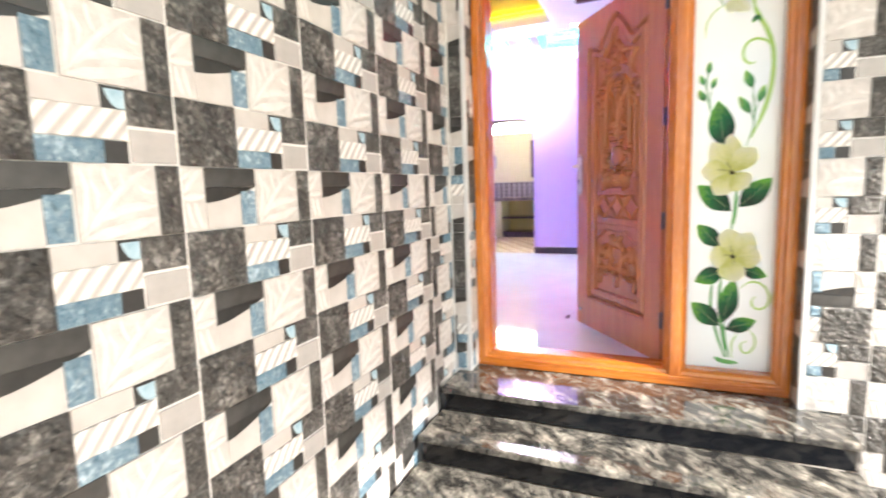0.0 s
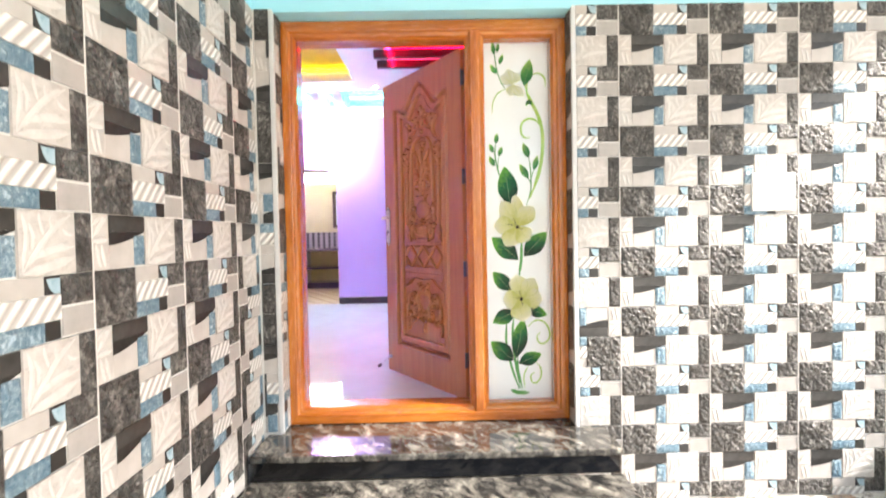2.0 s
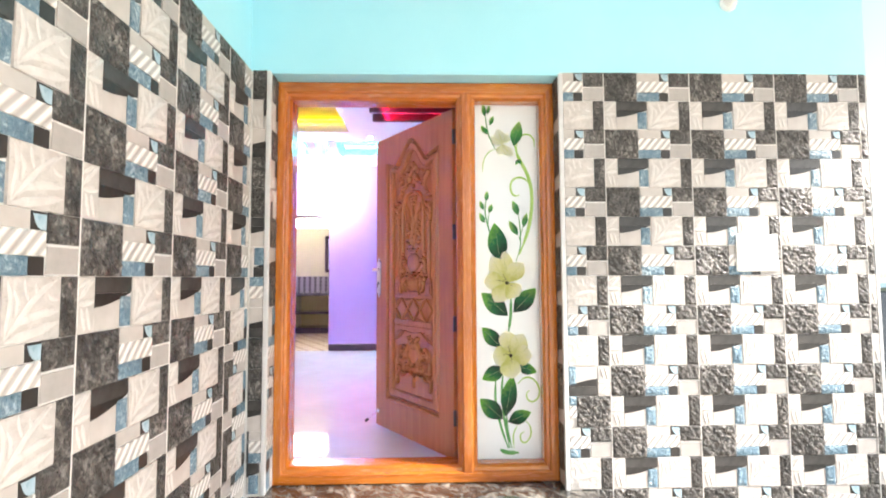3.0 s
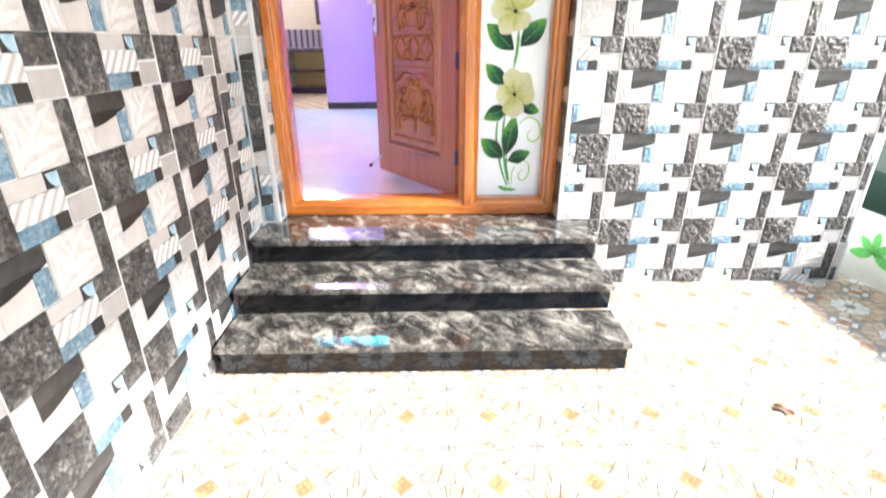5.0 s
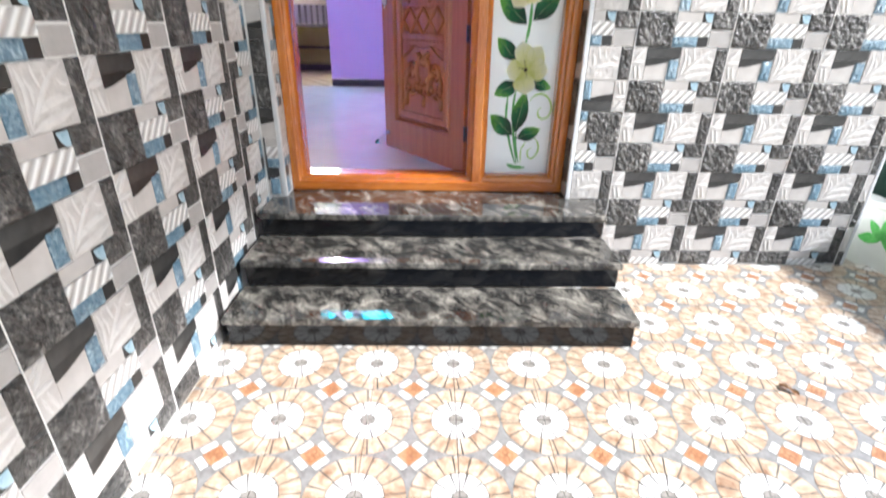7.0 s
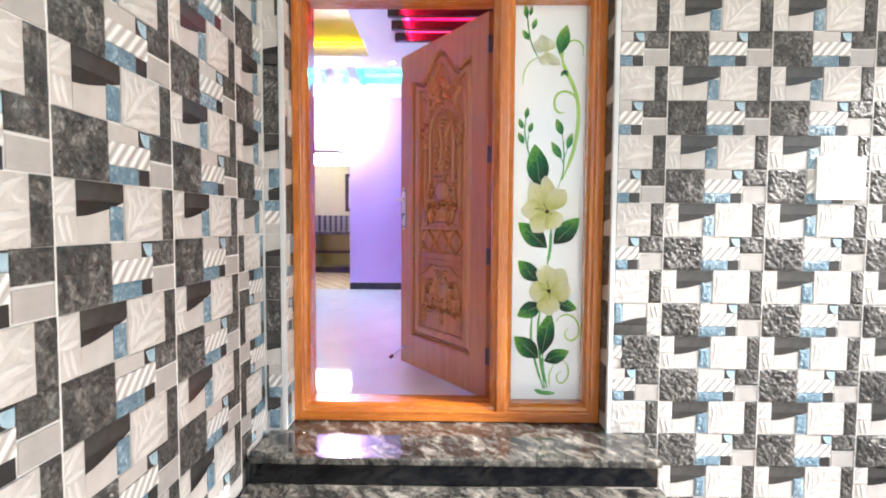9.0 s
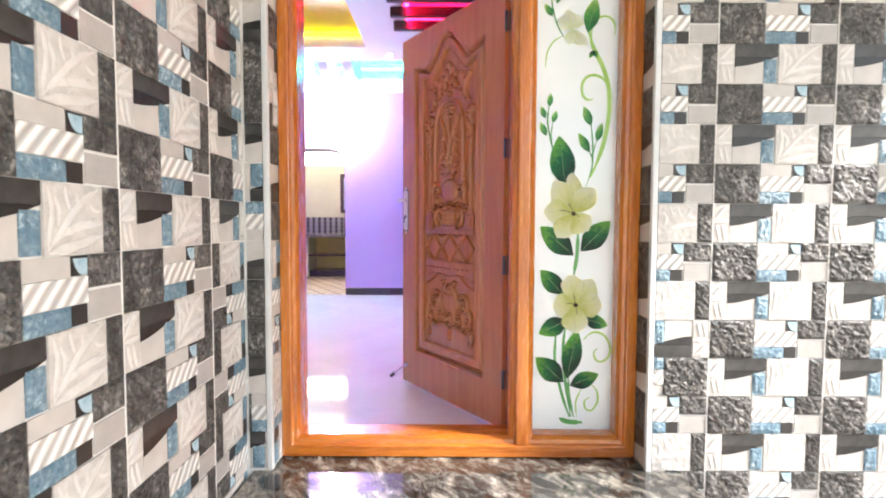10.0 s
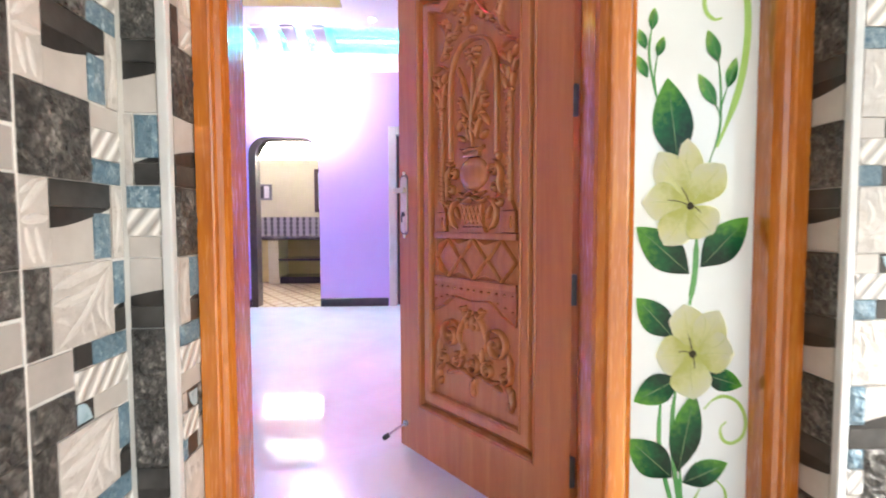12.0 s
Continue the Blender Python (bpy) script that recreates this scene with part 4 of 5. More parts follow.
flower((50, 570), (((30, 584), 20), ((42, 598), 17), ((60, 590), 18), ((70, 548), 16), ((46, 548), 18)), PALE_PETAL)
flower((55, 315), (((52, 373), 30), ((28, 362), 31), ((14, 318), 33), ((84, 351), 32), ((33, 281), 31), ((76, 291), 34)), PETAL, ((35, 320), (64, 309), (47, 331)))
flower((60, 185), (((52, 229), 34), ((83, 223), 31), ((97, 184), 36), ((28, 184), 35), ((62, 144), 37)), PETAL, ((47, 187), (56, 202), (62, 172)))

# ---- kitchen seen through the arch ----
CREAM = mottled("cream kitchen wall", (0.62, 0.62, 0.37), (0.70, 0.70, 0.45), 2.0, 0.5, 60.0, 0.1)
YELLOW_CREAM = mottled("yellow cream plaster", (0.66, 0.58, 0.20), (0.74, 0.66, 0.26), 3.0, 0.5, 60.0, 0.1)
SKIRT = mottled("black violet skirting stone", (0.020, 0.014, 0.030), (0.035, 0.025, 0.05), 9.0, 0.2, 90.0, 0.03)


def lattice_floor():
    m = Nodes("tan lattice floor tile")
    c = m.coords("Object", (1, 0.62, 1), (0, 0, 45))
    t = m.node("ShaderNodeTexBrick", Vector=c, Scale=3.2)
    t.offset = 0.0
    t.inputs["Color1"].default_value = (0.58, 0.49, 0.33, 1)
    t.inputs["Color2"].default_value = (0.64, 0.55, 0.39, 1)
    t.inputs["Mortar"].default_value = (0.26, 0.17, 0.09, 1)
    t.inputs["Mortar Size"].default_value = 0.05
    t.inputs["Brick Width"].default_value = 0.5
    t.inputs["Row Height"].default_value = 0.5
    n = m.noise(m.coords(), 6.0)
    return m.end(m.mix(m.math("MULTIPLY", n, 0.5), t.outputs["Color"], (0.50, 0.40, 0.26)), 0.25)


def splash_tile():
    m = Nodes("black and white patterned backsplash tile")
    c = m.coords("Object", (1, 1, 1))
    w = m.node("ShaderNodeTexVoronoi", Vector=m.coords("Object", (9, 1, 14)), Scale=1.0, Randomness=0.15)
    s = m.node("ShaderNodeTexWave", Vector=c, Scale=3.0, Distortion=0.3)
    s.bands_direction = "X"
    f = m.math("MULTIPLY", s.outputs["Fac"], m.ramp(w.outputs["Distance"], (0.2, (1, 1, 1)), (0.55, (0.5, 0.5, 0.5))))
    return m.end(m.ramp(f, (0.25, (0.33, 0.33, 0.33)), (0.6, (0.05, 0.05, 0.055))), 0.25)


setting("kitchen_floor", box((-3.6, BACK_Y + 0.0, HALL_Z), (-1.2, 7.25, HALL_Z + 0.003)), lattice_floor(), "tan kitchen floor tiles with a dark diagonal lattice", "floor")
# back wall with two long daylight openings high up
VENT_L, VENT_R = -3.42, -1.62
bm = bmesh.new()
for lo, hi in (((-3.6, HALL_Z), (1.93, 2.42)), ((-3.6, 2.42), (VENT_L, 3.3)), ((VENT_R, 2.42), (1.93, 3.3)), ((VENT_L, 2.80), (VENT_R, 3.03)), ((VENT_L, 3.21), (VENT_R, 3.3))):
    add_box(bm, (lo[0], 7.25, lo[1]), (hi[0], 7.40, hi[1]))
setting("wall_kitchen_back", bm, CREAM, "cream painted kitchen wall", "wall")
setting("backdrop", box((-4.2, 7.70, 2.2), (-0.8, 7.72, 3.5)), glowing("bright daylight", (1.0, 0.98, 0.94), 17.0), "bright daylight outside the kitchen windows", "backdrop")
for low, high in ((2.42, 2.80), (3.03, 3.21)):
    vent = thing("window_high", "long high kitchen window full of daylight", "window", (VENT_L, 7.25, low), "high kitchen windows", "structure")
    wide, tall = VENT_R - VENT_L, high - low
    for lo, hi in (((0, 0.03, 0), (wide, 0.08, 0.025)), ((0, 0.03, tall - 0.025), (wide, 0.08, tall)), ((0, 0.03, 0.025), (0.03, 0.08, tall - 0.025)), ((wide - 0.03, 0.03, 0.025), (wide, 0.08, tall - 0.025))):
        part("window_frame", box(lo, hi, 0.003), WHITE_PLASTIC, vent)
setting("wall_kitchen_right", box((-1.32, BACK_Y + 0.15, HALL_Z), (-1.2, 7.25, 3.3)), CREAM, "cream painted kitchen wall", "wall")
counter = thing("kitchen_counter", "black granite worktop over open cream shelves", "counter", (-2.4, 6.9, HALL_Z + 0.003))


def in_counter(name, lo, hi, material, label="", bevel=0.004):
    return part(name, box(Vector(lo) - Vector((-2.4, 6.9, HALL_Z + 0.003)), Vector(hi) - Vector((-2.4, 6.9, HALL_Z + 0.003)), bevel), material, counter, label)


in_counter("worktop", (-3.58, 6.60, 1.11), (-1.33, 7.245, 1.165), GRANITE, "black polished granite worktop", 0.008)
in_counter("plinth", (-2.86, 6.72, HALL_Z + 0.004), (-1.33, 7.24, 0.52), SKIRT, "dark stone plinth")
in_counter("shelf", (-2.72, 6.66, 0.775), (-1.33, 7.24, 0.81), SKIRT, "dark stone shelf")
in_counter("side_panel", (-2.88, 6.66, HALL_Z + 0.004), (-2.72, 7.24, 1.11), CREAM, "cream plastered upright")
in_counter("side_panel", (-3.30, 6.95, HALL_Z + 0.004), (-2.88, 7.24, 1.11), YELLOW_CREAM)
in_counter("back_panel", (-2.72, 7.20, 0.52), (-1.33, 7.24, 1.11), YELLOW_CREAM)
tagged(finish("backsplash", box((-3.58, 7.236, 1.167), (-1.33, 7.248, 1.47), 0.002), splash_tile()), "black and white patterned tiles above the worktop", "backsplash", "", "structure")
wall_box = thing("wall_cabinet", "small dark glass-fronted wall box on the kitchen wall", "wall cabinet", (-3.115, 7.25, 1.755))
part("box_body", box((-0.14, -0.06, 0.0), (0.14, 0.0, 0.26), 0.006), mottled("grey metal box", (0.16, 0.17, 0.17), (0.24, 0.25, 0.25), 8.0, 0.4), wall_box)
part("box_door", box((-0.11, -0.068, 0.03), (0.02, -0.06, 0.23), 0.003), BLACK, wall_box, "dark glass door")
part("box_door", box((0.03, -0.068, 0.03), (0.11, -0.06, 0.23), 0.003), WHITE_PLASTIC, wall_box)
win = thing("kitchen_window", "brown wooden frame on the kitchen wall", "window", (-2.205, 7.25, 1.55), "", "structure")
for lo, hi in (((-0.06, -0.05, 0.0), (0.0, 0.0, 0.72)), ((0.60, -0.05, 0.0), (0.66, 0.0, 0.72)), ((0.0, -0.05, 0.66), (0.60, 0.0, 0.72)), ((0.0, -0.05, 0.0), (0.60, 0.0, 0.06))):
    part("window_frame", box(lo, hi, 0.006), DARK_WOOD, win)
part("pane", box((0.0, -0.02, 0.06), (0.60, -0.012, 0.66)), FROSTED, win, "frosted pane")

# dark stone lining of the arch with rounded upper corners
bm = bmesh.new()
R = 0.20
outline = [(ARCH_L, HALL_Z)] + [(ARCH_L, ARCH_TOP - R)] + [(ARCH_L + R - R * math.cos(a), ARCH_TOP - R + R * math.sin(a)) for a in [math.pi / 2 * k / 8 for k in range(1, 9)]] \
    + [(ARCH_R - R + R * math.sin(a), ARCH_TOP - R + R * math.cos(a)) for a in [math.pi / 2 * k / 8 for k in range(0, 9)]] + [(ARCH_R, HALL_Z)]
inner_line = []
cx = (ARCH_L + ARCH_R) / 2
for x, z in outline:
    inner_line.append((x + (0.075 if x < cx - 0.01 else 0.0) * (1 if z < ARCH_TOP - 0.02 else 0.5), z - (0.03 if z > ARCH_TOP - R else 0)))
front = [[bm.verts.new((x, y, z)) for x, z in line] for line in (outline, inner_line) for y in (BACK_Y - 0.006, BACK_Y + 0.156)]
o0, o1, i0, i1 = front
for k in range(len(outline) - 1):
    bm.faces.new((o0[k], o0[k + 1], i0[k + 1], i0[k]))
    bm.faces.new((i0[k], i0[k + 1], i1[k + 1], i1[k]))
    bm.faces.new((i1[k], i1[k + 1], o1[k + 1], o1[k]))
bmesh.ops.recalc_face_normals(bm, faces=bm.faces)
setting("arch_lining", bm, mottled("brown black arch lining", (0.035, 0.028, 0.024), (0.07, 0.055, 0.045), 6.0, 0.3), "dark stone lining of the rounded kitchen arch", "arch")
for sx in (-1, 1):
    bm = bmesh.new()
    corner = [(cx + sx * ((ARCH_R - ARCH_L) / 2), ARCH_TOP + 0.002)] + [(cx + sx * ((ARCH_R - ARCH_L) / 2 - R + R * math.cos(a)), ARCH_TOP - R + R * math.sin(a)) for a in [math.pi / 2 * k / 8 for k in range(9)]]
    a = [bm.verts.new((x, BACK_Y, z)) for x, z in corner]
    b = [bm.verts.new((x, BACK_Y + 0.15, z)) for x, z in corner]
    bm.faces.new(a)
    bm.faces.new(b[::-1])
    for k in range(len(a)):
        bm.faces.new((a[k - 1], a[k], b[k], b[k - 1]))
    bmesh.ops.recalc_face_normals(bm, faces=bm.faces)
    setting("arch_corner", bm, LILAC_PAINT, "rounded lilac corner of the arch", "wall")
setting("baseboard", box((ARCH_R + 0.002, BACK_Y - 0.014, HALL_Z), (-0.862, BACK_Y, HALL_Z + 0.095), 0.004), SKIRT, "black violet stone skirting on the lilac wall", "baseboard")
setting("baseboard_left", box((-3.6, BACK_Y - 0.014, HALL_Z), (ARCH_L - 0.002, BACK_Y, HALL_Z + 0.095), 0.004), SKIRT, "black violet stone skirting on the lilac wall", "baseboard")

# inner room doorway beside the lilac wall; an added dark leaf stands in for its dark gap
inner_frame = thing("inner_door_frame", "pale painted inner door frame", "door frame", (-0.36, BACK_Y, HALL_Z), "", "structure")
for lo, hi in (((-0.49, -0.012, 0.0), (-0.40, 0.15, 2.04)), ((0.37, -0.012, 0.0), (0.46, 0.15, 2.04)), ((-0.40, -0.012, 1.95), (0.37, 0.15, 2.04))):
    part("jamb", box(lo, hi, 0.004), mottled("cream door frame paint", (0.50, 0.45, 0.44), (0.58, 0.52, 0.51), 5.0, 0.4), inner_frame)
doorway_gap_leaf = thing("doorway_gap_leaf", "dark wooden leaf added for the dark gap of the inner doorway", "door", (-0.36, BACK_Y + 0.09, HALL_Z))
part("leaf", box((-0.398, 0.0, 0.004), (0.368, 0.035, 1.948), 0.003), DARK_WOOD, doorway_gap_leaf)
part("door_handle", box((-0.36, -0.05, 1.0), (-0.25, -0.035, 1.02), 0.004), CHROME, doorway_gap_leaf)

# ---- small things on the porch ----
plaque = thing("name_plaque", "plain white square plaque with faint raised lines on the tiles", "plaque", (1.467, 0.0, 1.546))
part("plate", box((-0.108, -0.014, -0.094), (0.108, 0.0, 0.094), 0.003), mottled("white plaque glaze", (0.76, 0.76, 0.75), (0.82, 0.82, 0.81), 9.0, 0.25, 60.0, 0.05), plaque)
for z, x0, x1 in ((0.035, -0.055, 0.05), (-0.028, -0.062, 0.03)):
    part("text_bar", box((x0, -0.016, z - 0.018), (x1, -0.013, z + 0.018), 0.001), mottled("faint grey lettering", (0.69, 0.69, 0.68), (0.76, 0.76, 0.75), 60.0, 0.3), plaque, "illegible faint lettering")
holder = thing("lamp_holder", "round white lamp holder on the blue wall", "lamp holder", (1.377, 0.004, 2.866))
part("base_ring", add_cyl(bmesh.new(), (0, 0, 0), (0, -0.022, 0), 0.045, 0.038, 24), WHITE_PLASTIC, holder)
part("socket", add_cyl(bmesh.new(), (0, -0.022, 0), (0.012, -0.065, 0.012), 0.022, 0.020, 18), WHITE_PLASTIC, holder)
part("contact", add_cyl(bmesh.new(), (0.0122, -0.0655, 0.0122), (0.013, -0.068, 0.013), 0.013, 0.012, 14), BLACK, holder, "dark socket mouth")
dry = mottled("dry brown leaf", (0.22, 0.10, 0.045), (0.42, 0.24, 0.12), 60.0, 0.7, 120.0, 0.4, 0.002)
bm = bmesh.new()
rows = []
for k in range(9):
    t = k / 8
    w = 0.022 * math.sin(math.pi * (0.06 + 0.9 * t)) * (1 + 0.25 * math.sin(9 * t))
    rows.append([bm.verts.new((-0.05 + 0.10 * t, s * w, 0.004 + 0.012 * abs(s) * (0.5 + 0.5 * math.sin(7 * t + s)) + 0.008 * math.sin(math.pi * t))) for s in (-1, -0.4, 0.0, 0.5, 1)])
for p, q in zip(rows, rows[1:]):
    for k in range(4):
        bm.faces.new((p[k], q[k], q[k + 1], p[k + 1]))
bmesh.ops.solidify(bm, geom=bm.faces[:], thickness=0.001)
dry_leaf = tagged(finish("dry_leaf", bm, dry), "curled dry brown leaf lying on the porch floor", "leaf")
dry_leaf.matrix_world = pose(1.095, -1.05, 0.0, 0, 0, -52) @ Matrix.Scale(0.68, 4)

# ---- beyond the end of the front wall ----
LEAF_TILE = mottled("white glazed leaf-print tile", (0.74, 0.76, 0.72), (0.82, 0.84, 0.80), 7.0, 0.2, 60.0, 0.03)
PRINT_GREEN = mottled("green leaf print", (0.10, 0.50, 0.10), (0.20, 0.62, 0.18), 30.0, 0.25, 60.0, 0.03)
low_wall = setting("low_wall", box((2.25, -0.9, -0.03), (2.37, 3.2, 0.318), 0.004), LEAF_TILE, "low white tiled kerb wall printed with green leaves", "low wall")
setting("low_wall_coping", box((2.235, -0.91, 0.318), (2.385, 3.21, 0.340), 0.005), mottled("pale stone coping", (0.55, 0.55, 0.50), (0.66, 0.66, 0.60), 8.0, 0.4), "pale stone coping of the low wall", "coping")


def print_leaf(y, z, length, turn):
    bm = bmesh.new()
    pts = [(length * t, 0.40 * length * math.sin(math.pi * t) ** 0.8 / 2) for t in [k / 10 for k in range(11)]]
    outline = pts + [(a, -b) for a, b in pts[9:0:-1]]
    add_prism(bm, outline, lambda u, v, h: (-h, u, v), 0.0015)
    bmesh.ops.recalc_face_normals(bm, faces=bm.faces)
    ob = part("leaf_print", bm, PRINT_GREEN, low_wall, "green printed leaf")
    ob.matrix_world = Matrix.Translation((2.25, y, z)) @ Matrix.Rotation(radians(turn), 4, "X")


for k in range(6):
    y = -0.44 + k * 0.42
    for t in (-13, 36, 88, 140, 192):
        print_leaf(y, 0.165, 0.155 if t in (-13, 192) else 0.135, t)

DARK_PAINT = mottled("dark green car paint", (0.010, 0.032, 0.023), (0.016, 0.046, 0.033), 2.0, 0.32, 120.0, 0.01, 0.0005, 0.25)
CAR_GLASS = mottled("tinted car glass", (0.01, 0.014, 0.013), (0.02, 0.026, 0.024), 2.0, 0.05, 90.0, 0.01)
RUBBER = mottled("tyre rubber", (0.015, 0.015, 0.015), (0.03, 0.03, 0.03), 20.0, 0.8, 60.0, 0.3)
car = thing("parked_car", "dark green car parked behind the low wall", "car", (3.58, 0.75, -0.03))


def lofted(sections):
    """A body from cross-sections: y, half width, low z, high z, half width at the top."""
    bm = bmesh.new()
    rings = []
    for y, w, lo, hi, wt in sections:
        pts = [(-w, lo), (w, lo), (w * 1.02, (lo + hi) / 2), (wt, hi - 0.03), (wt - 0.05, hi), (-wt + 0.05, hi), (-wt, hi - 0.03), (-w * 1.02, (lo + hi) / 2)]
        rings.append([bm.verts.new((x, y, z)) for x, z in pts])
    for a, b in zip(rings, rings[1:]):
        for k in range(8):
            bm.faces.new((a[k - 1], a[k], b[k], b[k - 1]))
    bm.faces.new(rings[0])
    bm.faces.new(rings[-1][::-1])
    bmesh.ops.recalc_face_normals(bm, faces=bm.faces)
    return bm


part("body", lofted(((-1.95, 0.62, 0.32, 0.52, 0.60), (-1.85, 0.74, 0.24, 0.62, 0.70), (-1.2, 0.80, 0.20, 0.70, 0.76), (-0.6, 0.80, 0.20, 0.78, 0.76), (1.6, 0.80, 0.20, 0.84, 0.76), (2.0, 0.74, 0.26, 0.80, 0.70))), DARK_PAINT, car, "dark green painted body")
part("cabin", lofted(((0.15, 0.72, 0.78, 0.82, 0.68), (0.75, 0.72, 0.80, 1.32, 0.56), (1.55, 0.72, 0.82, 1.36, 0.56), (1.9, 0.68, 0.82, 0.98, 0.60))), CAR_GLASS, car, "tinted windows")
part("roof", lofted(((0.80, 0.54, 1.325, 1.36, 0.50), (1.2, 0.55, 1.35, 1.395, 0.52), (1.55, 0.54, 1.345, 1.385, 0.50))), DARK_PAINT, car)
for wx in (-0.76, 0.76):
    for wy in (-1.25, 1.30):
        wheel = part("wheel", add_cyl(bmesh.new(), (wx - 0.09, wy, 0.29), (wx + 0.09, wy, 0.29), 0.29, 0.29, 28), RUBBER, car, "black tyre")
        part("rim", add_cyl(bmesh.new(), (wx - 0.096, wy, 0.29), (wx + 0.096, wy, 0.29), 0.18, 0.18, 20), CHROME, wheel, "steel rim")
for sx in (-1, 1):
    part("wing_mirror", add_ball(bmesh.new(), (sx * 0.86, 0.25, 0.90), (0.10, 0.05, 0.07), 12, 8), DARK_PAINT, car, "", True)
    part("headlight", add_ball(bmesh.new(), (sx * 0.55, -1.86, 0.52), (0.13, 0.06, 0.06), 12, 8), WHITE_PLASTIC, car, "", True)

# ---- cladding tiles ----
CURVE = [(0.145, 0.66)] + [(0.145 + 0.355 * k / 6, 0.66 + 0.125 * (1 - (k / 6) ** 1.6)) for k in range(7)] + [(0.5, 0.66)]
# pieces of one tile: material, height, outline in parts of the tile's width and height from its upper left corner
# wide pale gaps above soft and lower blue stand in for edge highlights
PIECES = [("rock", 0.0065, (0.0, 0.0, 0.385, 0.5)), ("plain", 0.003, (0.39, 0.0, 0.655, 0.15)), ("ink", 0.0025, (0.655, 0.0, 0.76, 0.15)),
          ("ribs", 0.006, (0.385, 0.155, 0.755, 0.345)), ("blue", 0.0055, (0.385, 0.35, 0.645, 0.5)),
          ("ink", 0.0025, (0.65, 0.35, 0.755, 0.5)), ("rough", 0.0055, (0.765, 0.0, 1.0, 0.245)), ("soft", 0.0035, (0.765, 0.268, 1.0, 0.49)),
          ("fan", 0.0045, (0.0, 0.505, 0.14, 1.0)), ("slate", 0.0045, (0.145, 0.505, 0.5, 0.66)), ("plain", 0.0028, (0.145, 0.66, 0.385, 1.0)), ("plain", 0.0022, (0.385, 0.66, 0.5, 0.668)),
          ("blue", 0.0060, (0.39, 0.695, 0.492, 0.985)), ("panel", 0.0055, (0.505, 0.505, 0.868, 1.0)), ("strip", 0.0060, (0.873, 0.505, 1.0, 1.0))]
# raised creases on the pale panels, lighter as print and painted highlight: width, height, line
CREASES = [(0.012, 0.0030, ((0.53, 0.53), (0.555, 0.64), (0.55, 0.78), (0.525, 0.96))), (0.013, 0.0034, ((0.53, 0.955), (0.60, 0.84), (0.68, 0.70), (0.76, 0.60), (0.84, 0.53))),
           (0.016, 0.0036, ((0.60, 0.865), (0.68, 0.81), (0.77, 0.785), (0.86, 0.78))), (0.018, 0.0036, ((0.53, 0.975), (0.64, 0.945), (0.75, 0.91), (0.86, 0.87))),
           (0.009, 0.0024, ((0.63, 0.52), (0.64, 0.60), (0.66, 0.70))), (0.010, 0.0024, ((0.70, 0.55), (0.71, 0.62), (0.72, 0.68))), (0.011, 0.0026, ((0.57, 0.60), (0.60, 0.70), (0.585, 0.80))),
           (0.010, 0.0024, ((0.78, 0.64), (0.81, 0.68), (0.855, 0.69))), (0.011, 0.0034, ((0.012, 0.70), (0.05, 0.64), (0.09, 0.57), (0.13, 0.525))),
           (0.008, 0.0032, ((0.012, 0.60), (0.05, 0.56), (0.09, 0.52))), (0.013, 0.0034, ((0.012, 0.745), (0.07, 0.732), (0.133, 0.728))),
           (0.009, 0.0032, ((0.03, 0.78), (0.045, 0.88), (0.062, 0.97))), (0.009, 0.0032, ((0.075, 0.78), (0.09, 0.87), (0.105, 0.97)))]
TILE_NAMES = list(TILE)
tile_cache = {}
QUARTER = [(0.668, 0.022), (0.756, 0.022), (0.756, 0.146), (0.722, 0.146), (0.700, 0.125), (0.682, 0.085)]
RELIEF = {"rock": 0.0090, "rough": 0.0075, "strip": 0.0065, "blue": 0.0060}


def add_relief(bm, poly, place, h, mat, depth):
    """A split-stone face: a grid of facets with a broken surface."""
    ua, ub = min(p[0] for p in poly), max(p[0] for p in poly)
    va, vb = min(p[1] for p in poly), max(p[1] for p in poly)
    nu, nv = max(2, round((ub - ua) / 0.0095)), max(2, round((vb - va) / 0.0095))
    grid = []
    for i in range(nu + 1):
        line = []
        for j in range(nv + 1):
            u, v = ua + (ub - ua) * i / nu, va + (vb - va) * j / nv
            rim = i in (0, nu) or j in (0, nv)
            if not rim:
                u += 0.0028 * noise.noise((u * 210, v * 210, 3.1))
                v += 0.0028 * noise.noise((u * 210, v * 210, 9.7))
            k = noise.noise((u * 52, v * 60, 0.4 + mat)) * 0.7 + noise.noise((u * 120, v * 130, 5.2 + mat)) * 0.6
            line.append(bm.verts.new(place(u, v, h - 0.0015 if rim else h + depth * (0.15 + 0.75 * k))))
        grid.append(line)
    for i in range(nu):
        for j in range(nv):
            f = bm.faces.new((grid[i][j], grid[i + 1][j], grid[i + 1][j + 1], grid[i][j + 1]))
            f.material_index = mat
    rim = [grid[i][0] for i in range(nu + 1)] + [grid[nu][j] for j in range(1, nv + 1)] + [grid[i][nv] for i in range(nu - 1, -1, -1)] + [grid[0][j] for j in range(nv - 1, 0, -1)]
    low = [bm.verts.new((v.co.x, 0.0, v.co.z)) for v in rim]
    for i in range(len(rim)):
        f = bm.faces.new((rim[i - 1], rim[i], low[i], low[i - 1]))
        f.material_index = mat


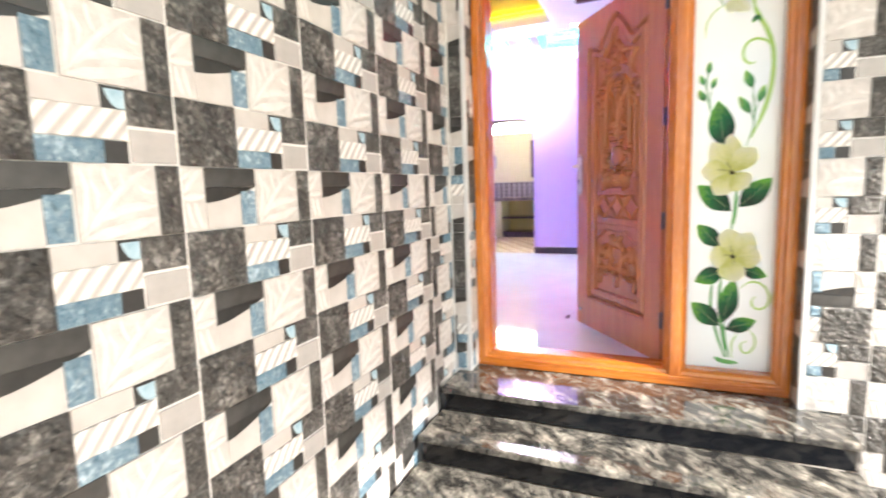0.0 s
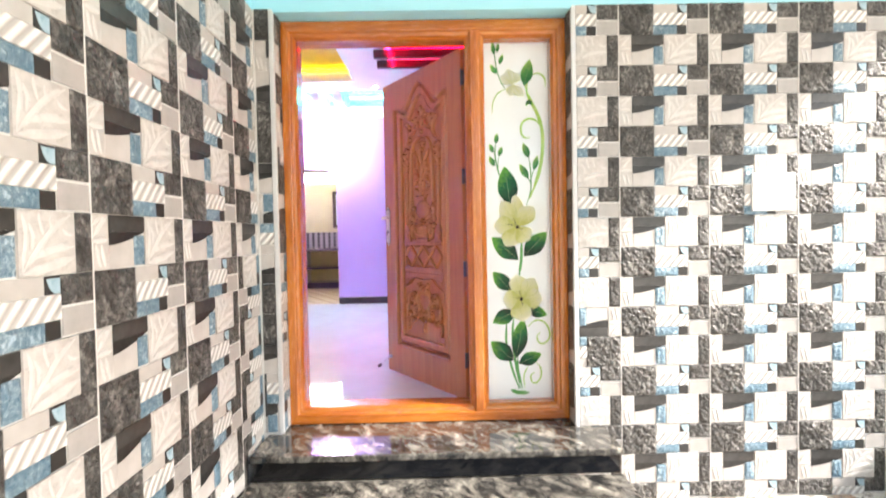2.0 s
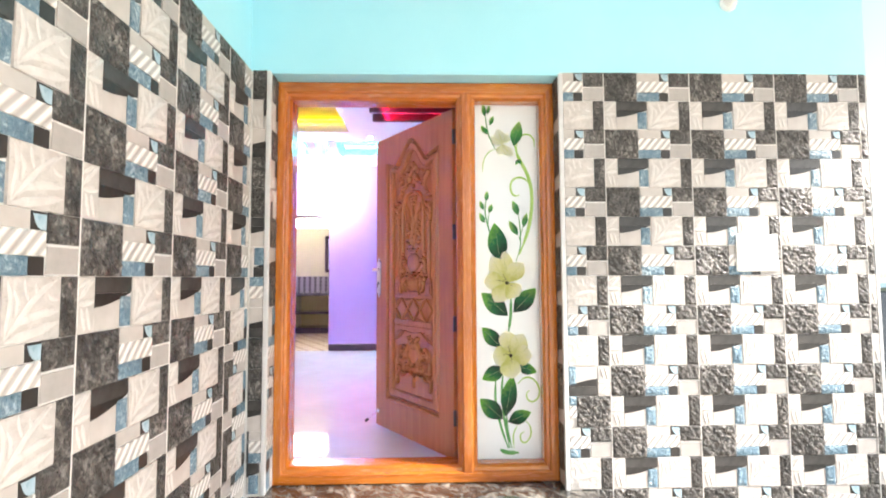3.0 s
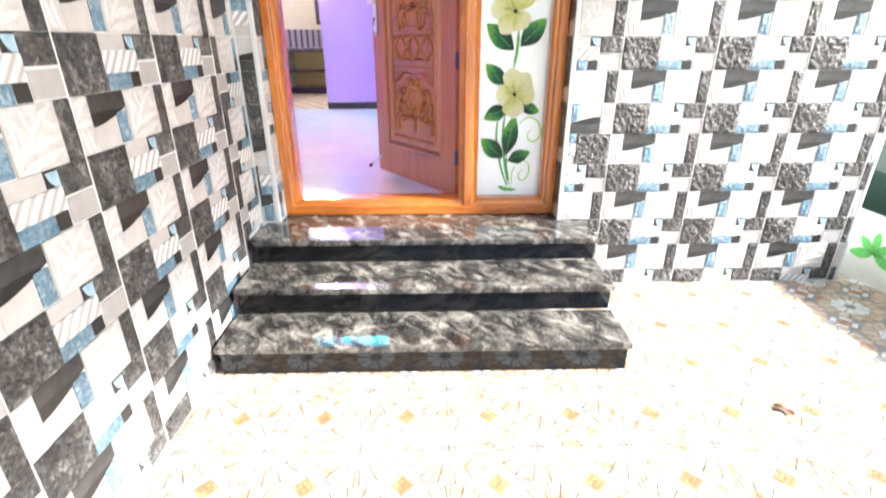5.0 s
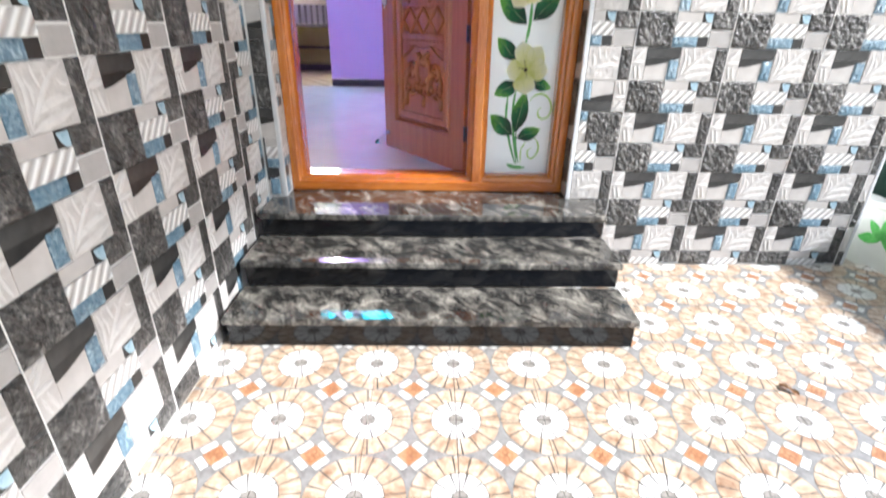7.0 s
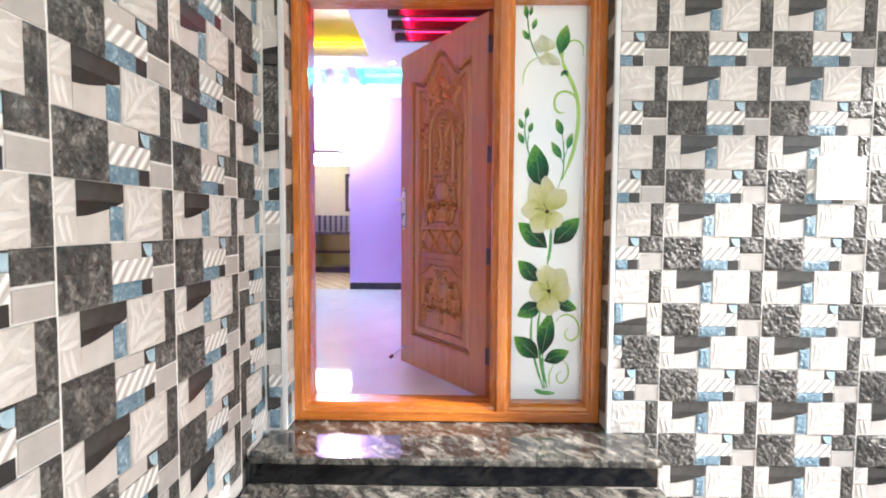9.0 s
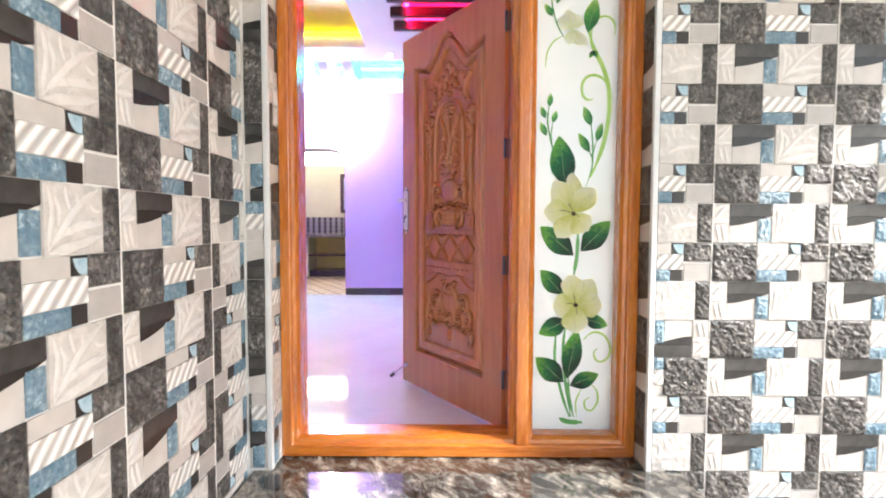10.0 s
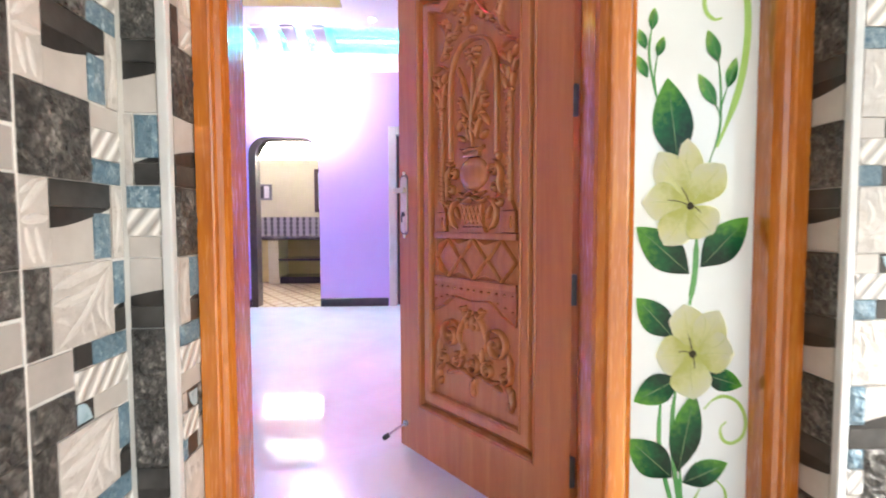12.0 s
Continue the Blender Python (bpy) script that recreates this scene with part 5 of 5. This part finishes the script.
def tile_mesh(u0, u1, v0, v1):
    """The mesh of a whole or cut tile; local x to the right, z up from its lower left corner, face towards -y."""
    key = tuple(round(q, 4) for q in (u0, u1, v0, v1))
    if key in tile_cache:
        return tile_cache[key]
    bm = bmesh.new()
    e, g = 0.0019, 0.0007

    def place(u, v, h):
        return (u, -h, TILE_H - v)

    add_prism(bm, [(u0 + e, v0 + g), (u1 - e, v0 + g), (u1 - e, v1 - g), (u0 + e, v1 - g)], place, 0.0012, TILE_NAMES.index("edge"))
    for name, h, (a, c, b, d) in PIECES:
        poly = [(a * TILE_W, c * TILE_H), (b * TILE_W, c * TILE_H), (b * TILE_W, d * TILE_H), (a * TILE_W, d * TILE_H)]
        poly = clip(poly, u0 + e, u1 - e, v0 + g, v1 - g)
        if not poly:
            continue
        if name in RELIEF:
            add_relief(bm, poly, place, h + 0.003, TILE_NAMES.index(name), RELIEF[name])
        else:
            add_prism(bm, poly, place, h + 0.003, TILE_NAMES.index(name), 0.0012)
    for shape, name, h in ((CURVE, "ink", 0.0066), (QUARTER, "sky", 0.0072)):
        poly = clip([(a * TILE_W, c * TILE_H) for a, c in shape], u0 + e, u1 - e, v0 + g, v1 - g)
        if poly:
            add_prism(bm, poly, place, h, TILE_NAMES.index(name), 0.0008)
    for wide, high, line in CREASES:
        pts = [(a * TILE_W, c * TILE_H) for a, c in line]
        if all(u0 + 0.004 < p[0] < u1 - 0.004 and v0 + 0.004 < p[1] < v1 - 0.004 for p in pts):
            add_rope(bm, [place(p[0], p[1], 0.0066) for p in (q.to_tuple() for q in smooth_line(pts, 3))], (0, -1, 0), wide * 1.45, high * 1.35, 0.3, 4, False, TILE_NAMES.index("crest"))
    bmesh.ops.recalc_face_normals(bm, faces=bm.faces)
    me = bpy.data.meshes.new("tile")
    bm.to_mesh(me)
    bm.free()
    for n in TILE_NAMES:
        me.materials.append(TILE[n])
    tile_cache[key] = me
    return me


def lay_tile(parent, u0, u1, v0, v1, m):
    if u1 - u0 < 0.006 or v1 - v0 < 0.006:
        return
    ob = new("tile", tile_mesh(u0, u1, v0, v1))
    ob.parent = parent
    ob.matrix_world = m


def clad(parent, start, stop, origin, to_world, flips=()):
    """Rows of tiles over a wall that runs from start to stop; joints lie at origin plus whole widths."""
    first = math.floor((start - origin) / TILE_W)
    last = math.ceil((stop - origin) / TILE_W)
    for row in range(9):
        z0 = TILE_TOP - (row + 1) * TILE_H
        v1 = min(TILE_H, TILE_H + z0 - 0.002)
        for col in range(first, last):
            x0 = origin + col * TILE_W
            u0, u1 = max(0.0, start - x0), min(TILE_W, stop - x0)
            if u1 <= u0:
                continue
            if (row, col) in flips:
                # a cut tile set upside down
                lay_tile(parent, TILE_W - u1, TILE_W - u0, TILE_H - v1, TILE_H, to_world(x0, z0) @ pose(TILE_W, 0, TILE_H, 0, 180, 0))
            else:
                lay_tile(parent, u0, u1, 0, v1, to_world(x0, z0))


TRIM = 0.020
# front wall, both sides of the opening; faces about 6 mm proud of the bed
clad(wall_front, OPEN_R + TRIM, RIGHT - 0.012, 0.70, lambda x, z: pose(x, 0.006, z), ((5, -1),))
def strip(parent, start, stop, rows, to_world):
    """A narrow upright strip of cut pieces, row by row from the top: where in the tile the piece begins, and whether it lies upside down."""
    wide = stop - start
    for row, (cut, turned) in enumerate(rows):
        z0 = TILE_TOP - (row + 1) * TILE_H
        u0 = cut * TILE_W
        if turned:
            lay_tile(parent, u0, u0 + wide, 0, TILE_H, to_world(start - TILE_W + u0 + wide, z0) @ pose(TILE_W, 0, TILE_H, 0, 180, 0))
        else:
            lay_tile(parent, u0, u0 + wide, 0, TILE_H, to_world(start - u0, z0))


strip(wall_front, LEFT + 0.008, OPEN_L - TRIM, ((0.02, False), (0.20, True), (0.20, False), (0.385, True), (0.20, True), (0.20, False), (0.36, False)), lambda x, z: pose(x, 0.006, z))
# side wall, facing +x; its tiles run towards the front wall
clad(wall_side, -4.3, -0.002, -0.715, lambda y, z: pose(LEFT - 0.006, y, z, 0, 0, 90), {(r, 1) for r in range(4, 9)})
# reveals of the opening
strip(wall_front, 0.020, 0.118, ((0.0, False), (0.02, False), (0.0, True), (0.15, True), (0.39, True), (0.60, False), (0.39, False)), lambda y, z: pose(OPEN_L - 0.006, y, z, 0, 0, 90))
clad(wall_front, -0.118, -0.020, -0.183, lambda y, z: pose(OPEN_R + 0.006, -y, z, 0, 0, -90))

# white cement lines in the upright joints
GROUT = mottled("white joint cement", (0.74, 0.72, 0.70), (0.84, 0.82, 0.80), 25.0, 0.8, 120.0)
for k in range(4):
    part("joint_line", box((0.70 + k * TILE_W - 0.0017, -0.0025, 0.0), (0.70 + k * TILE_W + 0.0017, 0.0036, TILE_TOP)), GROUT, wall_front)
for k in range(-7, 2):
    y = -0.715 + k * TILE_W
    part("joint_line", box((LEFT - 0.0036, y - 0.0017, 0.0), (LEFT + 0.0025, y + 0.0017, TILE_TOP)), GROUT, wall_side)

# white trims on the outer corners
for name, lo, hi in (("corner_trim", (OPEN_L - TRIM, -0.003, 0.38), (OPEN_L + 0.002, 0.018, TILE_TOP - 0.008)),
                     ("corner_trim", (OPEN_R - 0.002, -0.003, 0.38), (OPEN_R + TRIM, 0.018, TILE_TOP - 0.008)),
                     ("corner_trim", (RIGHT - 0.012, -0.003, 0.0), (RIGHT + 0.006, 0.02, TILE_TOP - 0.002))):
    t = part(name, box(lo, hi, 0.004, 2), TRIM_WHITE, wall_front, "white plastic tile edge trim")

# ---- mosaic floor tiles ----
CELL = 0.30
FLOOR_MATS = {
    "body": mottled("floor tile grey joint print", (0.20, 0.192, 0.186), (0.33, 0.32, 0.31), 40.0, 0.35, 120.0),
    "brown": None, "white": mottled("floor tile white petals", (0.70, 0.69, 0.66), (0.80, 0.79, 0.76), 25.0, 0.3, 120.0),
    "hub": mottled("floor tile grey hub", (0.22, 0.20, 0.18), (0.36, 0.33, 0.30), 60.0, 0.35, 120.0),
    "rust": None,
    "seam": mottled("floor tile dark seam print", (0.060, 0.053, 0.047), (0.125, 0.112, 0.098), 60.0, 0.4, 120.0),
}


def ochre(name, a, b, c):
    m = Nodes(name)
    co = m.coords()
    rnd = m.node("ShaderNodeObjectInfo").outputs["Random"]
    shift = m.node("ShaderNodeVectorMath", **{"0": co, "1": rnd}).outputs["Vector"]
    n = m.noise(shift, 22.0, 6.0, 0.65, 0.5)
    m.bump(m.noise(shift, 90.0), 0.1, 0.001)
    return m.end(m.ramp(n, (0.3, a), (0.5, b), (0.68, c)), 0.3)


FLOOR_MATS["brown"] = ochre("floor tile ochre stone", (0.28, 0.150, 0.085), (0.51, 0.385, 0.275), (0.70, 0.61, 0.50))
FLOOR_MATS["rust"] = ochre("floor tile rust rosette", (0.30, 0.13, 0.06), (0.44, 0.22, 0.11), (0.58, 0.36, 0.20))
FLOOR_MATS["line"] = mottled("floor tile rosette outline", (0.20, 0.07, 0.035), (0.30, 0.12, 0.06), 60.0, 0.35, 120.0)
FLOOR_NAMES = list(FLOOR_MATS)
floor_cache = {}


def ring_piece(cx, cy, r0, r1, a0, a1, n=3):
    out = [(cx + r1 * math.cos(a0 + (a1 - a0) * k / n), cy + r1 * math.sin(a0 + (a1 - a0) * k / n)) for k in range(n + 1)]
    return out + [(cx + r0 * math.cos(a1), cy + r0 * math.sin(a1)), (cx + r0 * math.cos(a0), cy + r0 * math.sin(a0))]


def floor_mesh(u0, u1, v0, v1):
    key = tuple(round(q, 4) for q in (u0, u1, v0, v1))
    if key in floor_cache:
        return floor_cache[key]
    bm = bmesh.new()
    e = 0.0012

    def flat(poly, name, h):
        poly = clip(poly, u0 + e, u1 - e, v0 + e, v1 - e)
        if poly:
            add_prism(bm, poly, lambda u, v, d: (u, v, d), h, FLOOR_NAMES.index(name), 0.0003)

    flat([(u0, v0), (u1, v0), (u1, v1), (u0, v1)], "body", 0.0030)
    for cx in (0.0, CELL):
        for cy in (0.0, CELL):
            for k in range(16):
                a0, a1 = 2 * math.pi * k / 16, 2 * math.pi * (k + 1) / 16
                flat([(cx, cy), (cx + 0.1495 * math.cos(a0), cy + 0.1495 * math.sin(a0)), (cx + 0.1495 * math.cos(a1), cy + 0.1495 * math.sin(a1))], "seam", 0.0033)
            flat([(cx + 0.023 * math.cos(math.pi * k / 4), cy + 0.023 * math.sin(math.pi * k / 4)) for k in range(8)], "hub", 0.0036)
            for k in range(10):
                a0, a1 = 2 * math.pi * (k + 0.06) / 10, 2 * math.pi * (k + 0.94) / 10
                flat(ring_piece(cx, cy, 0.0255, 0.083, a0, a1), "white", 0.0038)
            for k in range(16):
                a0, a1 = 2 * math.pi * (k + 0.335) / 16, 2 * math.pi * (k + 1.235) / 16
                flat(ring_piece(cx, cy, 0.086, 0.147, a0, a1), "brown", 0.0038)
    c = CELL / 2
    s = 0.028 * math.sqrt(2)
    flat([(c + s, c), (c, c + s), (c - s, c), (c, c - s)], "rust", 0.0038)
    for k in range(4):
        # outlines of the four-petalled rosette
        a = math.pi / 2 * k
        for q in range(8):
            flat(ring_piece(c + 0.0125 * math.cos(a), c + 0.0125 * math.sin(a), 0.0085, 0.0108, math.pi * q / 4, math.pi * (q + 1) / 4, 1), "line", 0.0042)
    for k in range(4):
        a = math.pi / 4 + k * math.pi / 2
        n, t = Vector((math.cos(a), math.sin(a))), Vector((-math.sin(a), math.cos(a)))
        mid_point = Vector((c, c))
        flat([tuple(mid_point + n * p + t * q) for p, q in ((0.031, -0.025), (0.055, -0.025), (0.055, 0.025), (0.031, 0.025))], "white", 0.0038)
        flat([tuple(mid_point + n * p + t * q) for p, q in ((0.0295, -0.0265), (0.0565, -0.0265), (0.0565, 0.0265), (0.0295, 0.0265))], "seam", 0.0034)
    bmesh.ops.recalc_face_normals(bm, faces=bm.faces)
    me = bpy.data.meshes.new("floor_tile")
    bm.to_mesh(me)
    bm.free()
    for n in FLOOR_NAMES:
        me.materials.append(FLOOR_MATS[n])
    floor_cache[key] = me
    return me


for i in range(-4, 12):
    for j in range(-11, 4):
        x0, y0 = -0.15 + i * CELL, -1.20 + j * CELL
        u0, u1 = max(0.0, LEFT + 0.004 - x0), min(CELL, 2.70 - x0)
        v0, v1 = max(0.0, -4.5 - y0), min(CELL, -0.006 - y0)
        if u1 - u0 < 0.02 or v1 - v0 < 0.02:
            continue
        if x0 > -1.06 and x0 + CELL < 0.56 and y0 > -0.76:
            continue
        ob = new("floor_tile", floor_mesh(u0, u1, v0, v1))
        ob.parent = porch_floor
        ob.matrix_world = pose(x0, y0, -0.0038)

# the one joint that has gone dark
part("joint_line", box((-0.1514, -4.5, -0.0030), (-0.1486, -0.82, 0.0006)), mottled("dirty joint cement", (0.06, 0.05, 0.045), (0.12, 0.10, 0.09), 40.0, 0.8, 120.0), porch_floor)
